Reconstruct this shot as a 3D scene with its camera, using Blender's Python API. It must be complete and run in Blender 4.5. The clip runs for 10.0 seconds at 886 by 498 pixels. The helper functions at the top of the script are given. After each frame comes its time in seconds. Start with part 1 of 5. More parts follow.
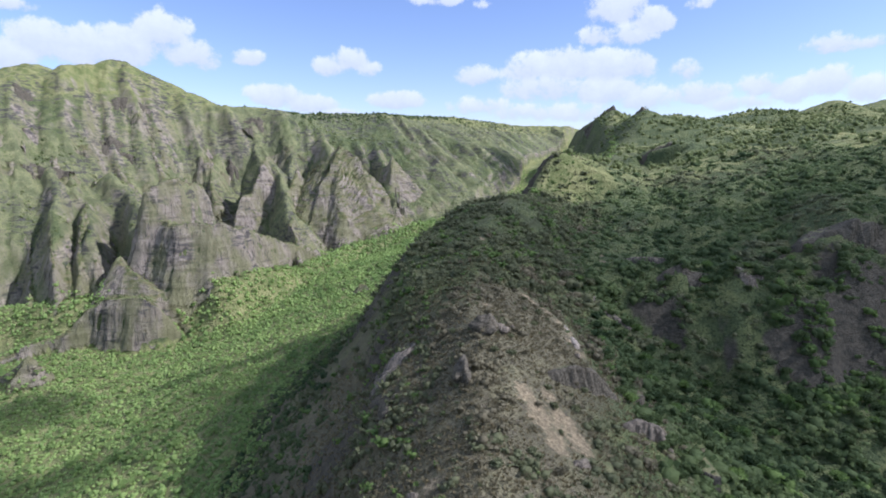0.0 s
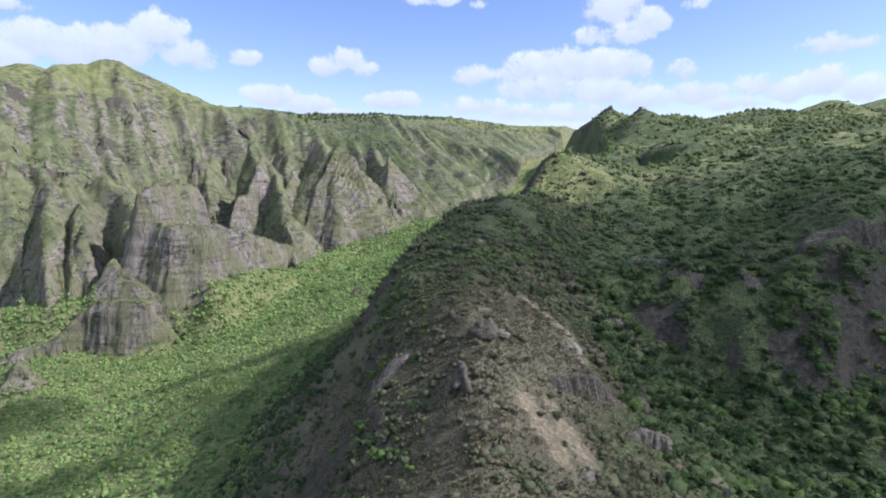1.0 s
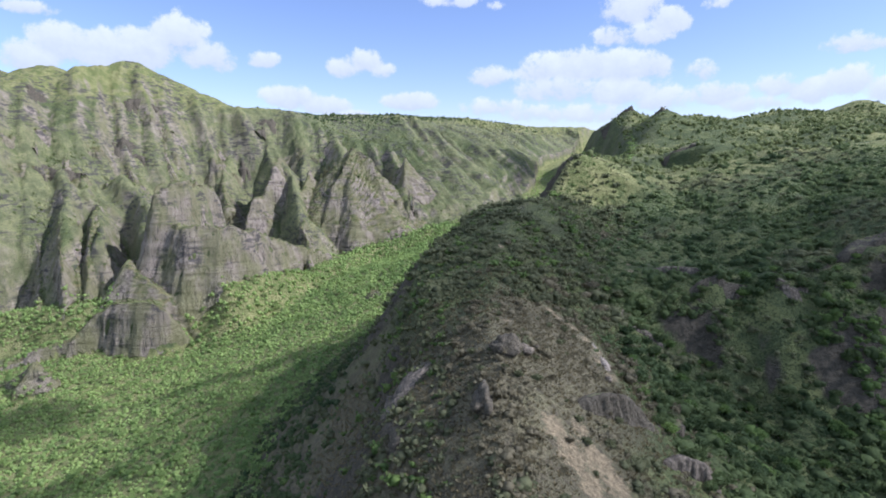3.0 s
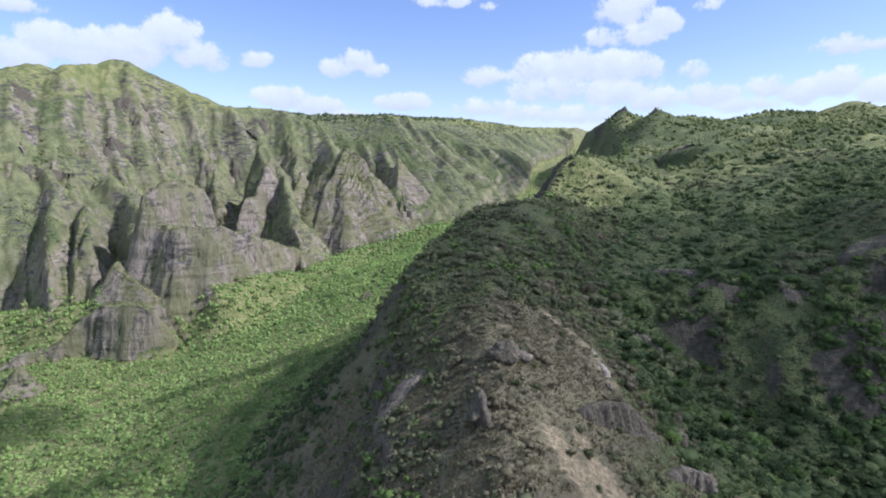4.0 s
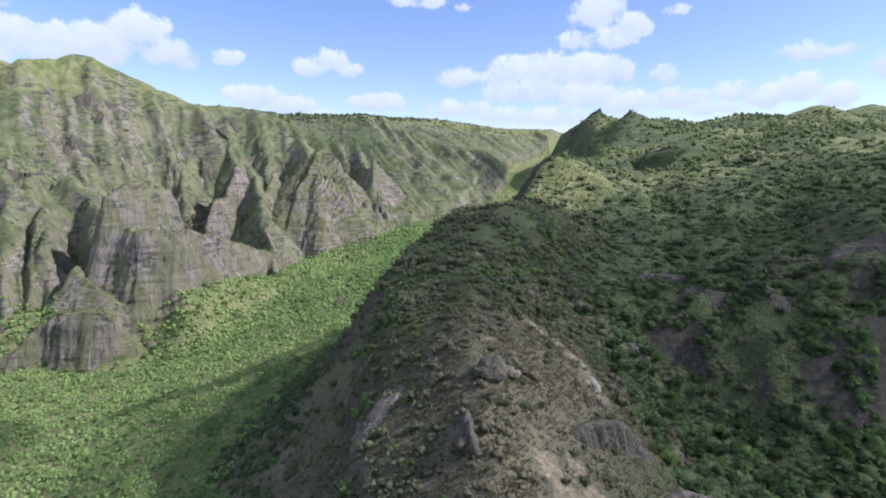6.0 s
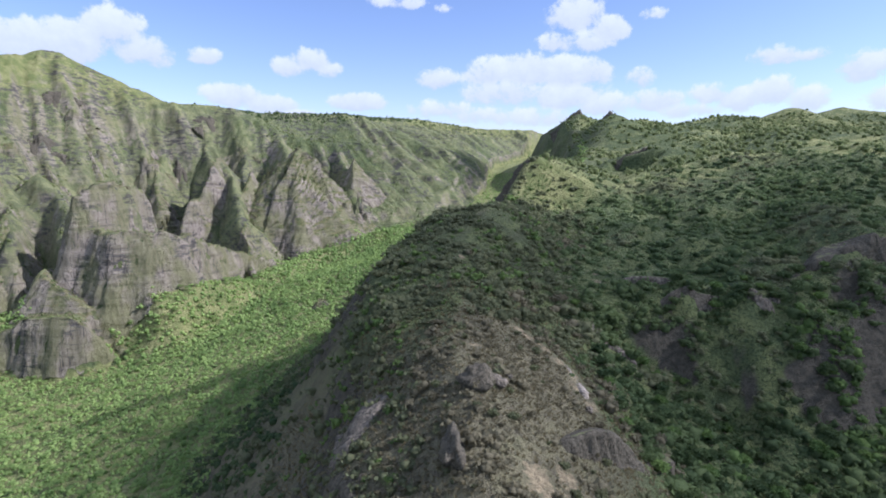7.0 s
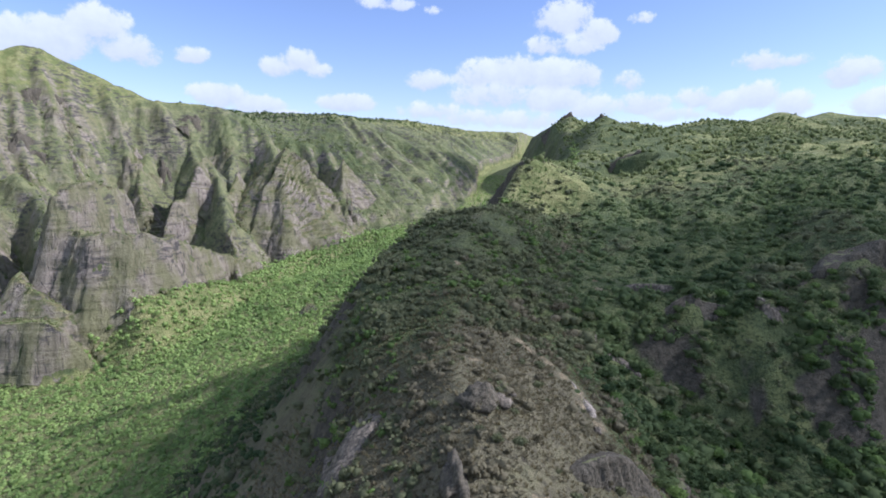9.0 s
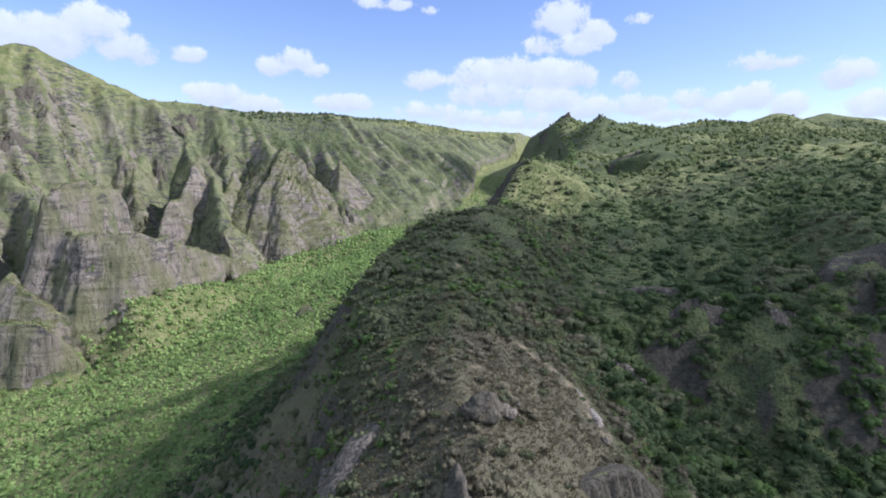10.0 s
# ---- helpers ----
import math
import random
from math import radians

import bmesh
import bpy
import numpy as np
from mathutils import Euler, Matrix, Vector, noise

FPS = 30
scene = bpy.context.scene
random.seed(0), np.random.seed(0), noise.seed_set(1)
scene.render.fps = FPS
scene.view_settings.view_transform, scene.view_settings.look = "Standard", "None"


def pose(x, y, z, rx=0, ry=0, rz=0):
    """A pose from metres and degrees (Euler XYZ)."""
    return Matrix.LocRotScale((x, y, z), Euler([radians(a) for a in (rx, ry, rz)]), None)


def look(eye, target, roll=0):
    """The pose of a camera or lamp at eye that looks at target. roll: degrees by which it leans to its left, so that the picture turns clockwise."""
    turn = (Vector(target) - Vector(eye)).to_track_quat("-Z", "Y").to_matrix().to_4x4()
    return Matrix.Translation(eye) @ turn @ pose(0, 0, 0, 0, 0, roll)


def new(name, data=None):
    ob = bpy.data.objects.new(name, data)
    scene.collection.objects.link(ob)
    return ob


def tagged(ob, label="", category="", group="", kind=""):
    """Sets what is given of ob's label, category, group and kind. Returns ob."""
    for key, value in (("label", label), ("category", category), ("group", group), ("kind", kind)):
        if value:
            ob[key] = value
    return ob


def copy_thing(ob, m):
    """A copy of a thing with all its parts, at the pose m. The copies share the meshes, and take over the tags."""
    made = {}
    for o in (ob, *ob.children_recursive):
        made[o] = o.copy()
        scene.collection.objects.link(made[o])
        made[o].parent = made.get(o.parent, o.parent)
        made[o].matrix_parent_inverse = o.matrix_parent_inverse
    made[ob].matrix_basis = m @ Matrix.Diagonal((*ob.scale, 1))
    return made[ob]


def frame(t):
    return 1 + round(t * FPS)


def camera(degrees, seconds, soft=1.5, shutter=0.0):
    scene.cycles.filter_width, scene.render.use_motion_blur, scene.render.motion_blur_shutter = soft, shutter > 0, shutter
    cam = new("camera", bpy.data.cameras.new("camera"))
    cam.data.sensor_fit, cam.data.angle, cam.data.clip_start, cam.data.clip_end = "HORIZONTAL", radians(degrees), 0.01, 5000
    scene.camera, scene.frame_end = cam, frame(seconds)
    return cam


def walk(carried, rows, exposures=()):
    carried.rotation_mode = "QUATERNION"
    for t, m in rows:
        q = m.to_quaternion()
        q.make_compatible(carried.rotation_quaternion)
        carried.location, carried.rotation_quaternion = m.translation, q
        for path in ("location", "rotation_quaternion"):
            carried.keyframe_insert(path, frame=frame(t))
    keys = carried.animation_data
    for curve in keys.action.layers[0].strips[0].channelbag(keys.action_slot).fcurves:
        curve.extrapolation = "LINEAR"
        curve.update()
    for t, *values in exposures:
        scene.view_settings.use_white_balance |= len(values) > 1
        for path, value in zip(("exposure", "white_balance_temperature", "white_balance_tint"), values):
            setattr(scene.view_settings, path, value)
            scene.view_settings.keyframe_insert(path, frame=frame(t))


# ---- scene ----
cam = camera(78.8, 10.0, 1.8)
# seconds, place in metres, yaw, pitch and lean in degrees
ROWS = [
    (0.00, 3.83, -35.30, 319.31, 0.04, -9.78, -0.15),
    (0.50, 3.63, -31.31, 319.30, -0.10, -9.76, -0.19),
    (1.00, 3.35, -27.51, 319.36, -0.26, -9.76, -0.22),
    (1.50, 3.06, -23.67, 319.48, -0.22, -9.71, -0.20),
    (2.00, 2.66, -19.83, 319.73, 0.01, -9.68, -0.21),
    (2.50, 2.24, -16.02, 319.89, 0.79, -9.67, -0.22),
    (2.70, 2.04, -14.41, 319.87, 1.06, -9.66, -0.20),
    (3.25, 1.52, -9.99, 319.82, 1.59, -9.64, -0.15),
    (3.80, 0.99, -5.57, 319.77, 1.26, -9.62, -0.10),
    (4.00, 0.80, -3.96, 319.76, 0.72, -9.61, -0.08),
    (4.50, 0.09, -0.02, 319.91, -0.00, -9.59, 0.00),
    (5.00, -0.47, 3.90, 319.94, -0.67, -9.57, 0.03),
    (5.50, -1.18, 7.97, 320.05, -1.32, -9.55, 0.10),
    (5.70, -1.37, 9.62, 320.03, -1.53, -9.54, 0.14),
    (6.80, -2.40, 18.68, 319.89, -3.60, -9.48, 0.35),
    (7.00, -2.59, 20.33, 319.86, -4.05, -9.47, 0.39),
    (7.50, -3.23, 24.41, 319.83, -4.77, -9.41, 0.50),
    (8.00, -3.77, 28.45, 319.76, -4.97, -9.36, 0.62),
    (8.50, -4.47, 32.48, 319.62, -5.11, -9.32, 0.71),
    (9.00, -4.91, 36.27, 319.50, -5.25, -9.28, 0.80),
    (9.50, -5.32, 40.19, 319.39, -5.40, -9.27, 0.86),
    (10.00, -5.96, 44.06, 319.31, -5.59, -9.25, 0.94),
]
walk(cam, [(t, pose(x, y, z, 90 + pitch, 0, yaw) @ pose(0, 0, 0, 0, 0, lean)) for t, x, y, z, yaw, pitch, lean in ROWS], [(0.0, 0.48, 5540, 29)])
# ---- light ----
SUN_AZ, SUN_EL = 100.0, 41.0          # degrees: azimuth from straight ahead (+y) to the right (+x), and height
sun_way = Vector((math.sin(radians(SUN_AZ)) * math.cos(radians(SUN_EL)), math.cos(radians(SUN_AZ)) * math.cos(radians(SUN_EL)), math.sin(radians(SUN_EL))))
sun = new("sun", bpy.data.lights.new("sun", "SUN"))
sun.data.energy, sun.data.angle, sun.data.color = 5.0, radians(0.55), (1.0, 0.95, 0.86)
sun.matrix_world = look(sun_way * 3000, (0, 0, 0))

world = bpy.data.worlds.new("world")
scene.world = world
world.use_nodes = True
wt = world.node_tree
wt.nodes.clear()


def wnode(kind, *ins, **sets):
    """A node of the world's tree with its inputs linked or set in order."""
    n = wt.nodes.new(kind)
    if "operation" in sets:
        n.operation = sets["operation"]
    if "use_clamp" in sets:
        n.use_clamp = sets["use_clamp"]
    if "interpolation_type" in sets:
        n.interpolation_type = sets["interpolation_type"]
    if "blend_type" in sets:
        n.blend_type = sets["blend_type"]
    if "attribute_name" in sets:
        n.attribute_name = sets["attribute_name"]
    for i, v in enumerate(ins):
        if v is None:
            continue
        if isinstance(v, bpy.types.NodeSocket):
            wt.links.new(v, n.inputs[i])
        else:
            n.inputs[i].default_value = v
    return n


def wmath(op, a, b=None, c=None, clamp=False):
    return wnode("ShaderNodeMath", a, b, c, operation=op, use_clamp=clamp).outputs[0]


sky = wnode("ShaderNodeTexSky")
sky.sky_type, sky.sun_disc, sky.sun_elevation, sky.sun_rotation = "NISHITA", False, radians(SUN_EL), radians(SUN_AZ)
sky.altitude, sky.air_density, sky.dust_density, sky.ozone_density = 300.0, 1.0, 0.45, 1.8
ray_way = wnode("ShaderNodeTexCoord").outputs["Generated"]
parts = wnode("ShaderNodeSeparateXYZ", ray_way)
azimuth = wmath("MULTIPLY", wmath("ARCTAN2", parts.outputs[0], parts.outputs[1]), 180 / math.pi)
height = wmath("MULTIPLY", wmath("ARCSINE", parts.outputs[2]), 180 / math.pi)
flat = wnode("ShaderNodeCombineXYZ", azimuth, height, 0.0).outputs[0]
billow = wnode("ShaderNodeTexNoise", flat, None, 0.55, 8.0, 0.62, 2.1).outputs[0]
billow_big = wnode("ShaderNodeTexNoise", flat, None, 0.16, 3.0, 0.5, 2.0).outputs[0]
puff = wmath("ADD", wmath("MULTIPLY", wmath("SUBTRACT", billow, 0.5), 3.6), wmath("MULTIPLY", wmath("SUBTRACT", billow_big, 0.5), 1.4))
cover, tops = None, None


def cloud_at(a, e, w, h, thick=1.0):
    """One fair-weather cloud of the far sky: middle, half width and half height in degrees, and how dense it is."""
    global cover, tops
    u = wmath("DIVIDE", wmath("SUBTRACT", azimuth, a), w)
    v = wmath("DIVIDE", wmath("SUBTRACT", height, e), h)
    below = wmath("MULTIPLY", wmath("MINIMUM", v, 0.0), 1.2)
    v2 = wmath("ADD", wmath("MAXIMUM", v, 0.0), below)
    r2 = wmath("MULTIPLY_ADD", v2, v2, wmath("MULTIPLY", u, u))
    d = wmath("MULTIPLY", wmath("SUBTRACT", 1.0, r2), thick)
    d = wmath("MAXIMUM", d, -3.0)
    lit = wmath("MULTIPLY_ADD", v, 0.5, 0.5)
    if cover is None:
        cover, tops = d, lit
    else:
        nearer = wmath("MULTIPLY_ADD", wmath("SUBTRACT", d, cover), 0.9, 0.5, True)
        tops = wmath("ADD", wmath("MULTIPLY", lit, nearer), wmath("MULTIPLY", tops, wmath("SUBTRACT", 1.0, nearer)))
        cover = wmath("SMOOTH_MAX", d, cover, 0.35)


cloud_at(-37.6, 8.1, 2.3, 1.7, 1.3)
cloud_at(-35.5, 9.3, 2.6, 2.0, 1.3)
cloud_at(-32.4, 9.0, 3.9, 2.1, 1.3)
cloud_at(-29.2, 9.5, 3.2, 2.1, 1.3)
cloud_at(-26.4, 10.6, 3.2, 2.2, 1.3)
cloud_at(-24.2, 9.3, 2.8, 1.7, 1.2)
cloud_at(-37.2, 11.9, 2.0, 0.7, 1.0)
cloud_at(-18.9, 9.2, 1.6, 0.9, 0.9)
cloud_at(-11.5, 8.8, 2.0, 1.1, 1.0)
cloud_at(-9.1, 9.4, 2.4, 1.3, 1.2)
cloud_at(-7.4, 8.6, 1.5, 1.0, 1.0)
cloud_at(-16.7, 5.8, 3.0, 1.4, 1.6)
cloud_at(-13.4, 5.1, 2.9, 1.2, 1.5)
cloud_at(-10.7, 4.2, 2.3, 0.7, 1.2)
cloud_at(-4.6, 5.6, 3.1, 1.1, 1.5)
cloud_at(-0.5, 15.0, 3.2, 0.7, 0.9)
cloud_at(3.8, 14.5, 1.2, 0.5, 0.6)
cloud_at(16.9, 13.7, 3.0, 2.0, 1.2)
cloud_at(20.1, 12.3, 2.1, 1.5, 1.1)
cloud_at(15.4, 11.4, 2.0, 1.1, 0.9)
cloud_at(18.1, 11.3, 2.8, 1.2, 1.0)
cloud_at(3.5, 8.0, 2.3, 1.2, 1.0)
cloud_at(8.6, 8.5, 2.8, 1.8, 1.2)
cloud_at(12.3, 8.7, 3.4, 1.9, 1.3)
cloud_at(16.3, 8.4, 3.1, 2.0, 1.3)
cloud_at(18.6, 8.5, 2.2, 1.7, 1.2)
cloud_at(10.1, 6.7, 4.7, 1.7, 1.1)
cloud_at(16.2, 6.3, 4.2, 1.8, 1.2)
cloud_at(3.8, 5.0, 3.4, 1.0, 0.8)
cloud_at(8.5, 4.4, 4.0, 1.0, 0.8)
cloud_at(13.5, 4.2, 4.4, 1.2, 0.9)
cloud_at(19.9, 5.3, 3.2, 1.4, 1.0)
cloud_at(23.4, 7.8, 1.4, 1.2, 0.9)
cloud_at(24.8, 5.7, 2.9, 1.2, 1.0)
cloud_at(28.1, 4.7, 2.8, 0.8, 0.8)
cloud_at(29.6, 6.0, 2.2, 1.2, 1.1)
cloud_at(32.0, 5.6, 2.1, 1.3, 1.1)
cloud_at(34.5, 6.1, 2.1, 1.4, 1.1)
cloud_at(37.3, 5.2, 1.9, 1.3, 1.1)
cloud_at(34.6, 9.1, 2.1, 0.9, 0.8)
cloud_at(37.2, 8.9, 1.5, 0.6, 0.7)
cloud_at(24.2, 13.4, 1.1, 0.6, 0.6)
cloud_at(41.1, 7.7, 2.5, 1.4, 1.1)
cloud_at(43.5, 5.0, 2.6, 1.4, 1.1)
soft_edge = wmath("ADD", cover, puff)
mask = wnode("ShaderNodeMapRange", soft_edge, -0.15, 0.75, 0.0, 1.0, interpolation_type="SMOOTHSTEP").outputs[0]
shade = wmath("ADD", wmath("MULTIPLY_ADD", tops, 0.75, 0.22), wmath("MULTIPLY", wmath("SUBTRACT", billow, 0.5), 0.9), None, True)
white = wnode("ShaderNodeMixRGB", shade, (3.5, 4.1, 4.25, 1), (5.4, 6.0, 5.7, 1)).outputs[0]
# unseen scattered cloud, brighter than in view, added overhead and all round as fill light
wide = wnode("ShaderNodeMapRange", wnode("ShaderNodeTexNoise", ray_way, None, 3.2, 7.0, 0.6, 2.0).outputs[0], 0.44, 0.56, 0.0, 1.0, interpolation_type="SMOOTHSTEP").outputs[0]
overhead = wnode("ShaderNodeMapRange", height, 17.0, 26.0, 0.0, 1.0, interpolation_type="SMOOTHSTEP").outputs[0]
around = wnode("ShaderNodeMapRange", wmath("ABSOLUTE", azimuth), 47.0, 58.0, 0.0, 1.0, interpolation_type="SMOOTHSTEP").outputs[0]
rest = wmath("MULTIPLY", wide, wmath("MAXIMUM", overhead, around))
fill_white = wnode("ShaderNodeMixRGB", rest, white, (7.0, 7.6, 8.3, 1)).outputs[0]
both = wnode("ShaderNodeMixRGB", wmath("MULTIPLY", wmath("MAXIMUM", mask, rest), 0.95), sky.outputs[0], fill_white).outputs[0]
back = wnode("ShaderNodeBackground", both, 0.117)
wnode("ShaderNodeOutputWorld", back.outputs[0])
# ---- materials ----


def material(name):
    m = bpy.data.materials.new(name)
    m.use_nodes = True
    m.node_tree.nodes["Principled BSDF"].inputs["Roughness"].default_value = 0.95
    m.node_tree.nodes["Principled BSDF"].inputs["Specular IOR Level"].default_value = 0.12
    return m


def nd(m, kind, *ins, **sets):
    """A node of the material m with its inputs linked or set in order."""
    n = m.node_tree.nodes.new(kind)
    if "operation" in sets:
        n.operation = sets["operation"]
    if "use_clamp" in sets:
        n.use_clamp = sets["use_clamp"]
    if "interpolation_type" in sets:
        n.interpolation_type = sets["interpolation_type"]
    if "blend_type" in sets:
        n.blend_type = sets["blend_type"]
    if "attribute_name" in sets:
        n.attribute_name = sets["attribute_name"]
    for i, v in enumerate(ins):
        if v is None:
            continue
        if isinstance(v, bpy.types.NodeSocket):
            m.node_tree.links.new(v, n.inputs[i])
        else:
            n.inputs[i].default_value = v
    return n


def mix(m, fac, a, b, how="MIX"):
    a = (*a, 1) if isinstance(a, tuple) else a
    b = (*b, 1) if isinstance(b, tuple) else b
    return nd(m, "ShaderNodeMixRGB", fac, a, b, blend_type=how).outputs[0]


def mth(m, op, a, b=None, c=None, clamp=False):
    return nd(m, "ShaderNodeMath", a, b, c, operation=op, use_clamp=clamp).outputs[0]


def ramp(m, v, lo, hi):
    return nd(m, "ShaderNodeMapRange", v, lo, hi, 0.0, 1.0, interpolation_type="SMOOTHSTEP").outputs[0]


def grain(m, scale, detail=4.0, rough=0.55, stretch=(1, 1, 1), where=None, warp=0.0):
    """Noise over world places, scale in waves a metre."""
    if where is None:
        where = nd(m, "ShaderNodeNewGeometry").outputs["Position"]
    if stretch != (1, 1, 1):
        where = nd(m, "ShaderNodeVectorMath", where, stretch, operation="MULTIPLY").outputs[0]
    return nd(m, "ShaderNodeTexNoise", where, None, scale, detail, rough, 2.0, 0.0, warp).outputs[0]


def attribute(m, name):
    return nd(m, "ShaderNodeAttribute", attribute_name=name).outputs["Fac"]


def finish(m, colour, height=None, strength=0.5, distance=1.0, rough=None):
    b = m.node_tree.nodes["Principled BSDF"]
    m.node_tree.links.new(colour, b.inputs["Base Color"])
    if height is not None:
        bump = nd(m, "ShaderNodeBump", strength, distance)
        m.node_tree.links.new(height, bump.inputs["Height"])
        m.node_tree.links.new(bump.outputs[0], b.inputs["Normal"])
    return m


def rock_colour(m, mossy):
    """Weathered brown-grey basalt with streaks down the fall line and fine bedding."""
    big = grain(m, 0.012, 5.0)
    streak = grain(m, 0.11, 5.0, 0.6, (1, 1, 0.10))
    bed = grain(m, 0.10, 5.0, 0.62, (0.16, 0.16, 1.8), None, 0.6)
    fine = grain(m, 0.9, 5.0, 0.65)
    c = mix(m, ramp(m, streak, 0.22, 0.78), (0.205, 0.184, 0.142), (0.325, 0.29, 0.223))
    c = mix(m, mth(m, "MULTIPLY", ramp(m, big, 0.42, 0.66), 0.55), c, (0.19, 0.19, 0.095))
    c = mix(m, mth(m, "MULTIPLY", ramp(m, bed, 0.54, 0.64), 0.4), c, (0.34, 0.295, 0.235))
    c = mix(m, mth(m, "MULTIPLY", mth(m, "SUBTRACT", 1.0, ramp(m, bed, 0.34, 0.44)), 0.6), c, (0.09, 0.082, 0.07))
    c = mix(m, mth(m, "MULTIPLY", ramp(m, fine, 0.54, 0.66), 0.6), c, (0.075, 0.078, 0.06))
    nest = mth(m, "MULTIPLY", ramp(m, grain(m, 0.022, 4.0, 0.6), 0.52, 0.62), ramp(m, grain(m, 0.16, 4.0, 0.6, (0.45, 0.45, 1.6)), 0.46, 0.56))
    c = mix(m, mth(m, "MULTIPLY", nest, 0.8), c, (0.07, 0.07, 0.066))
    crack = grain(m, 0.07, 4.0, 0.55, (1, 1, 0.06))
    line = mth(m, "ABSOLUTE", mth(m, "SUBTRACT", crack, 0.5))
    c = mix(m, mth(m, "MULTIPLY", mth(m, "SUBTRACT", 1.0, ramp(m, line, 0.003, 0.018)), 0.7), c, (0.045, 0.045, 0.045))
    moss = grain(m, 0.03, 6.0, 0.62, (1, 1, 0.45))
    c = mix(m, mth(m, "MULTIPLY", ramp(m, moss, 0.42, 0.60), mossy), c, (0.16, 0.17, 0.075))
    h = mth(m, "ADD", mth(m, "MULTIPLY", streak, 2.0), mth(m, "ADD", mth(m, "MULTIPLY", bed, 1.2), fine))
    return c, h


rock = material("basalt_rock")
c, h = rock_colour(rock, 0.7)
up = nd(rock, "ShaderNodeSeparateXYZ", nd(rock, "ShaderNodeNewGeometry").outputs["Normal"]).outputs[2]
ledge = mth(rock, "MULTIPLY", ramp(rock, mth(rock, "ADD", up, mth(rock, "MULTIPLY", mth(rock, "SUBTRACT", grain(rock, 0.06, 5.0), 0.5), 0.9)), 0.55, 0.75), 0.8)
c = mix(rock, ledge, c, mix(rock, ramp(rock, grain(rock, 0.15), 0.4, 0.6), (0.06, 0.085, 0.025), (0.15, 0.145, 0.06)))
finish(rock, c, h, 1.0, 3.0)

soil = material("mountain_ground")
rc, rh = rock_colour(soil, 0.8)
n_mid = grain(soil, 0.05, 6.0, 0.62)
n_fine = grain(soil, 0.6, 5.0, 0.65)
dry = mix(soil, ramp(soil, n_mid, 0.38, 0.62), (0.105, 0.101, 0.06), (0.16, 0.15, 0.088))
mottle = grain(soil, 0.28, 6.0, 0.68)
dry = mix(soil, ramp(soil, mottle, 0.48, 0.66), dry, (0.10, 0.091, 0.06))
dry = mix(soil, ramp(soil, n_fine, 0.5, 0.7), dry, (0.15, 0.15, 0.08))
lush = mix(soil, ramp(soil, n_mid, 0.36, 0.64), (0.07, 0.096, 0.04), (0.13, 0.155, 0.06))
lush = mix(soil, ramp(soil, n_fine, 0.48, 0.62), lush, (0.04, 0.06, 0.024))
meadow = mix(soil, ramp(soil, n_mid, 0.36, 0.64), (0.13, 0.16, 0.054), (0.225, 0.235, 0.096))
meadow = mix(soil, ramp(soil, n_fine, 0.55, 0.68), meadow, (0.06, 0.085, 0.025))
earth = mix(soil, ramp(soil, n_fine, 0.35, 0.65), (0.165, 0.142, 0.085), (0.31, 0.262, 0.155))
wobble = mth(soil, "MULTIPLY", mth(soil, "SUBTRACT", n_mid, 0.5), 0.9)


def cover_of(name, lo=0.35, hi=0.65):
    return ramp(soil, mth(soil, "ADD", attribute(soil, name), wobble), lo, hi)


scrubby = mix(soil, ramp(soil, n_mid, 0.36, 0.64), (0.115, 0.135, 0.062), (0.205, 0.222, 0.10))
scrubby = mix(soil, ramp(soil, n_fine, 0.5, 0.66), scrubby, (0.075, 0.085, 0.045))
c = mix(soil, attribute(soil, "olive"), dry, scrubby)
step_rock = mth(soil, "MULTIPLY", ramp(soil, grain(soil, 0.013, 4.0, 0.6), 0.44, 0.56), ramp(soil, grain(soil, 0.11, 5.0, 0.65, (0.5, 0.5, 1.7)), 0.48, 0.57))
c = mix(soil, cover_of("lush", 0.2, 0.8), c, lush)
c = mix(soil, cover_of("meadow", 0.2, 0.8), c, meadow)
# near steep rock gets a darker colour that holds the bowl's shade
shaded_near_rock = mix(soil, ramp(soil, mottle, 0.4, 0.62), (0.105, 0.097, 0.068), (0.06, 0.058, 0.042))
c = mix(soil, cover_of("rocky", 0.25, 0.85), c, mix(soil, attribute(soil, "olive"), shaded_near_rock, rc))
c = mix(soil, mth(soil, "MULTIPLY", mth(soil, "MULTIPLY", step_rock, attribute(soil, "olive")), 0.8), c, (0.06, 0.058, 0.056))
c = mix(soil, ramp(soil, mth(soil, "ADD", attribute(soil, "earth"), mth(soil, "MULTIPLY", mth(soil, "SUBTRACT", grain(soil, 0.35, 6.0, 0.7), 0.5), 1.6)), 0.45, 0.75), c, earth)
finish(soil, c, mth(soil, "ADD", rh, mth(soil, "MULTIPLY", n_mid, 3.0)), 0.9, 2.4)


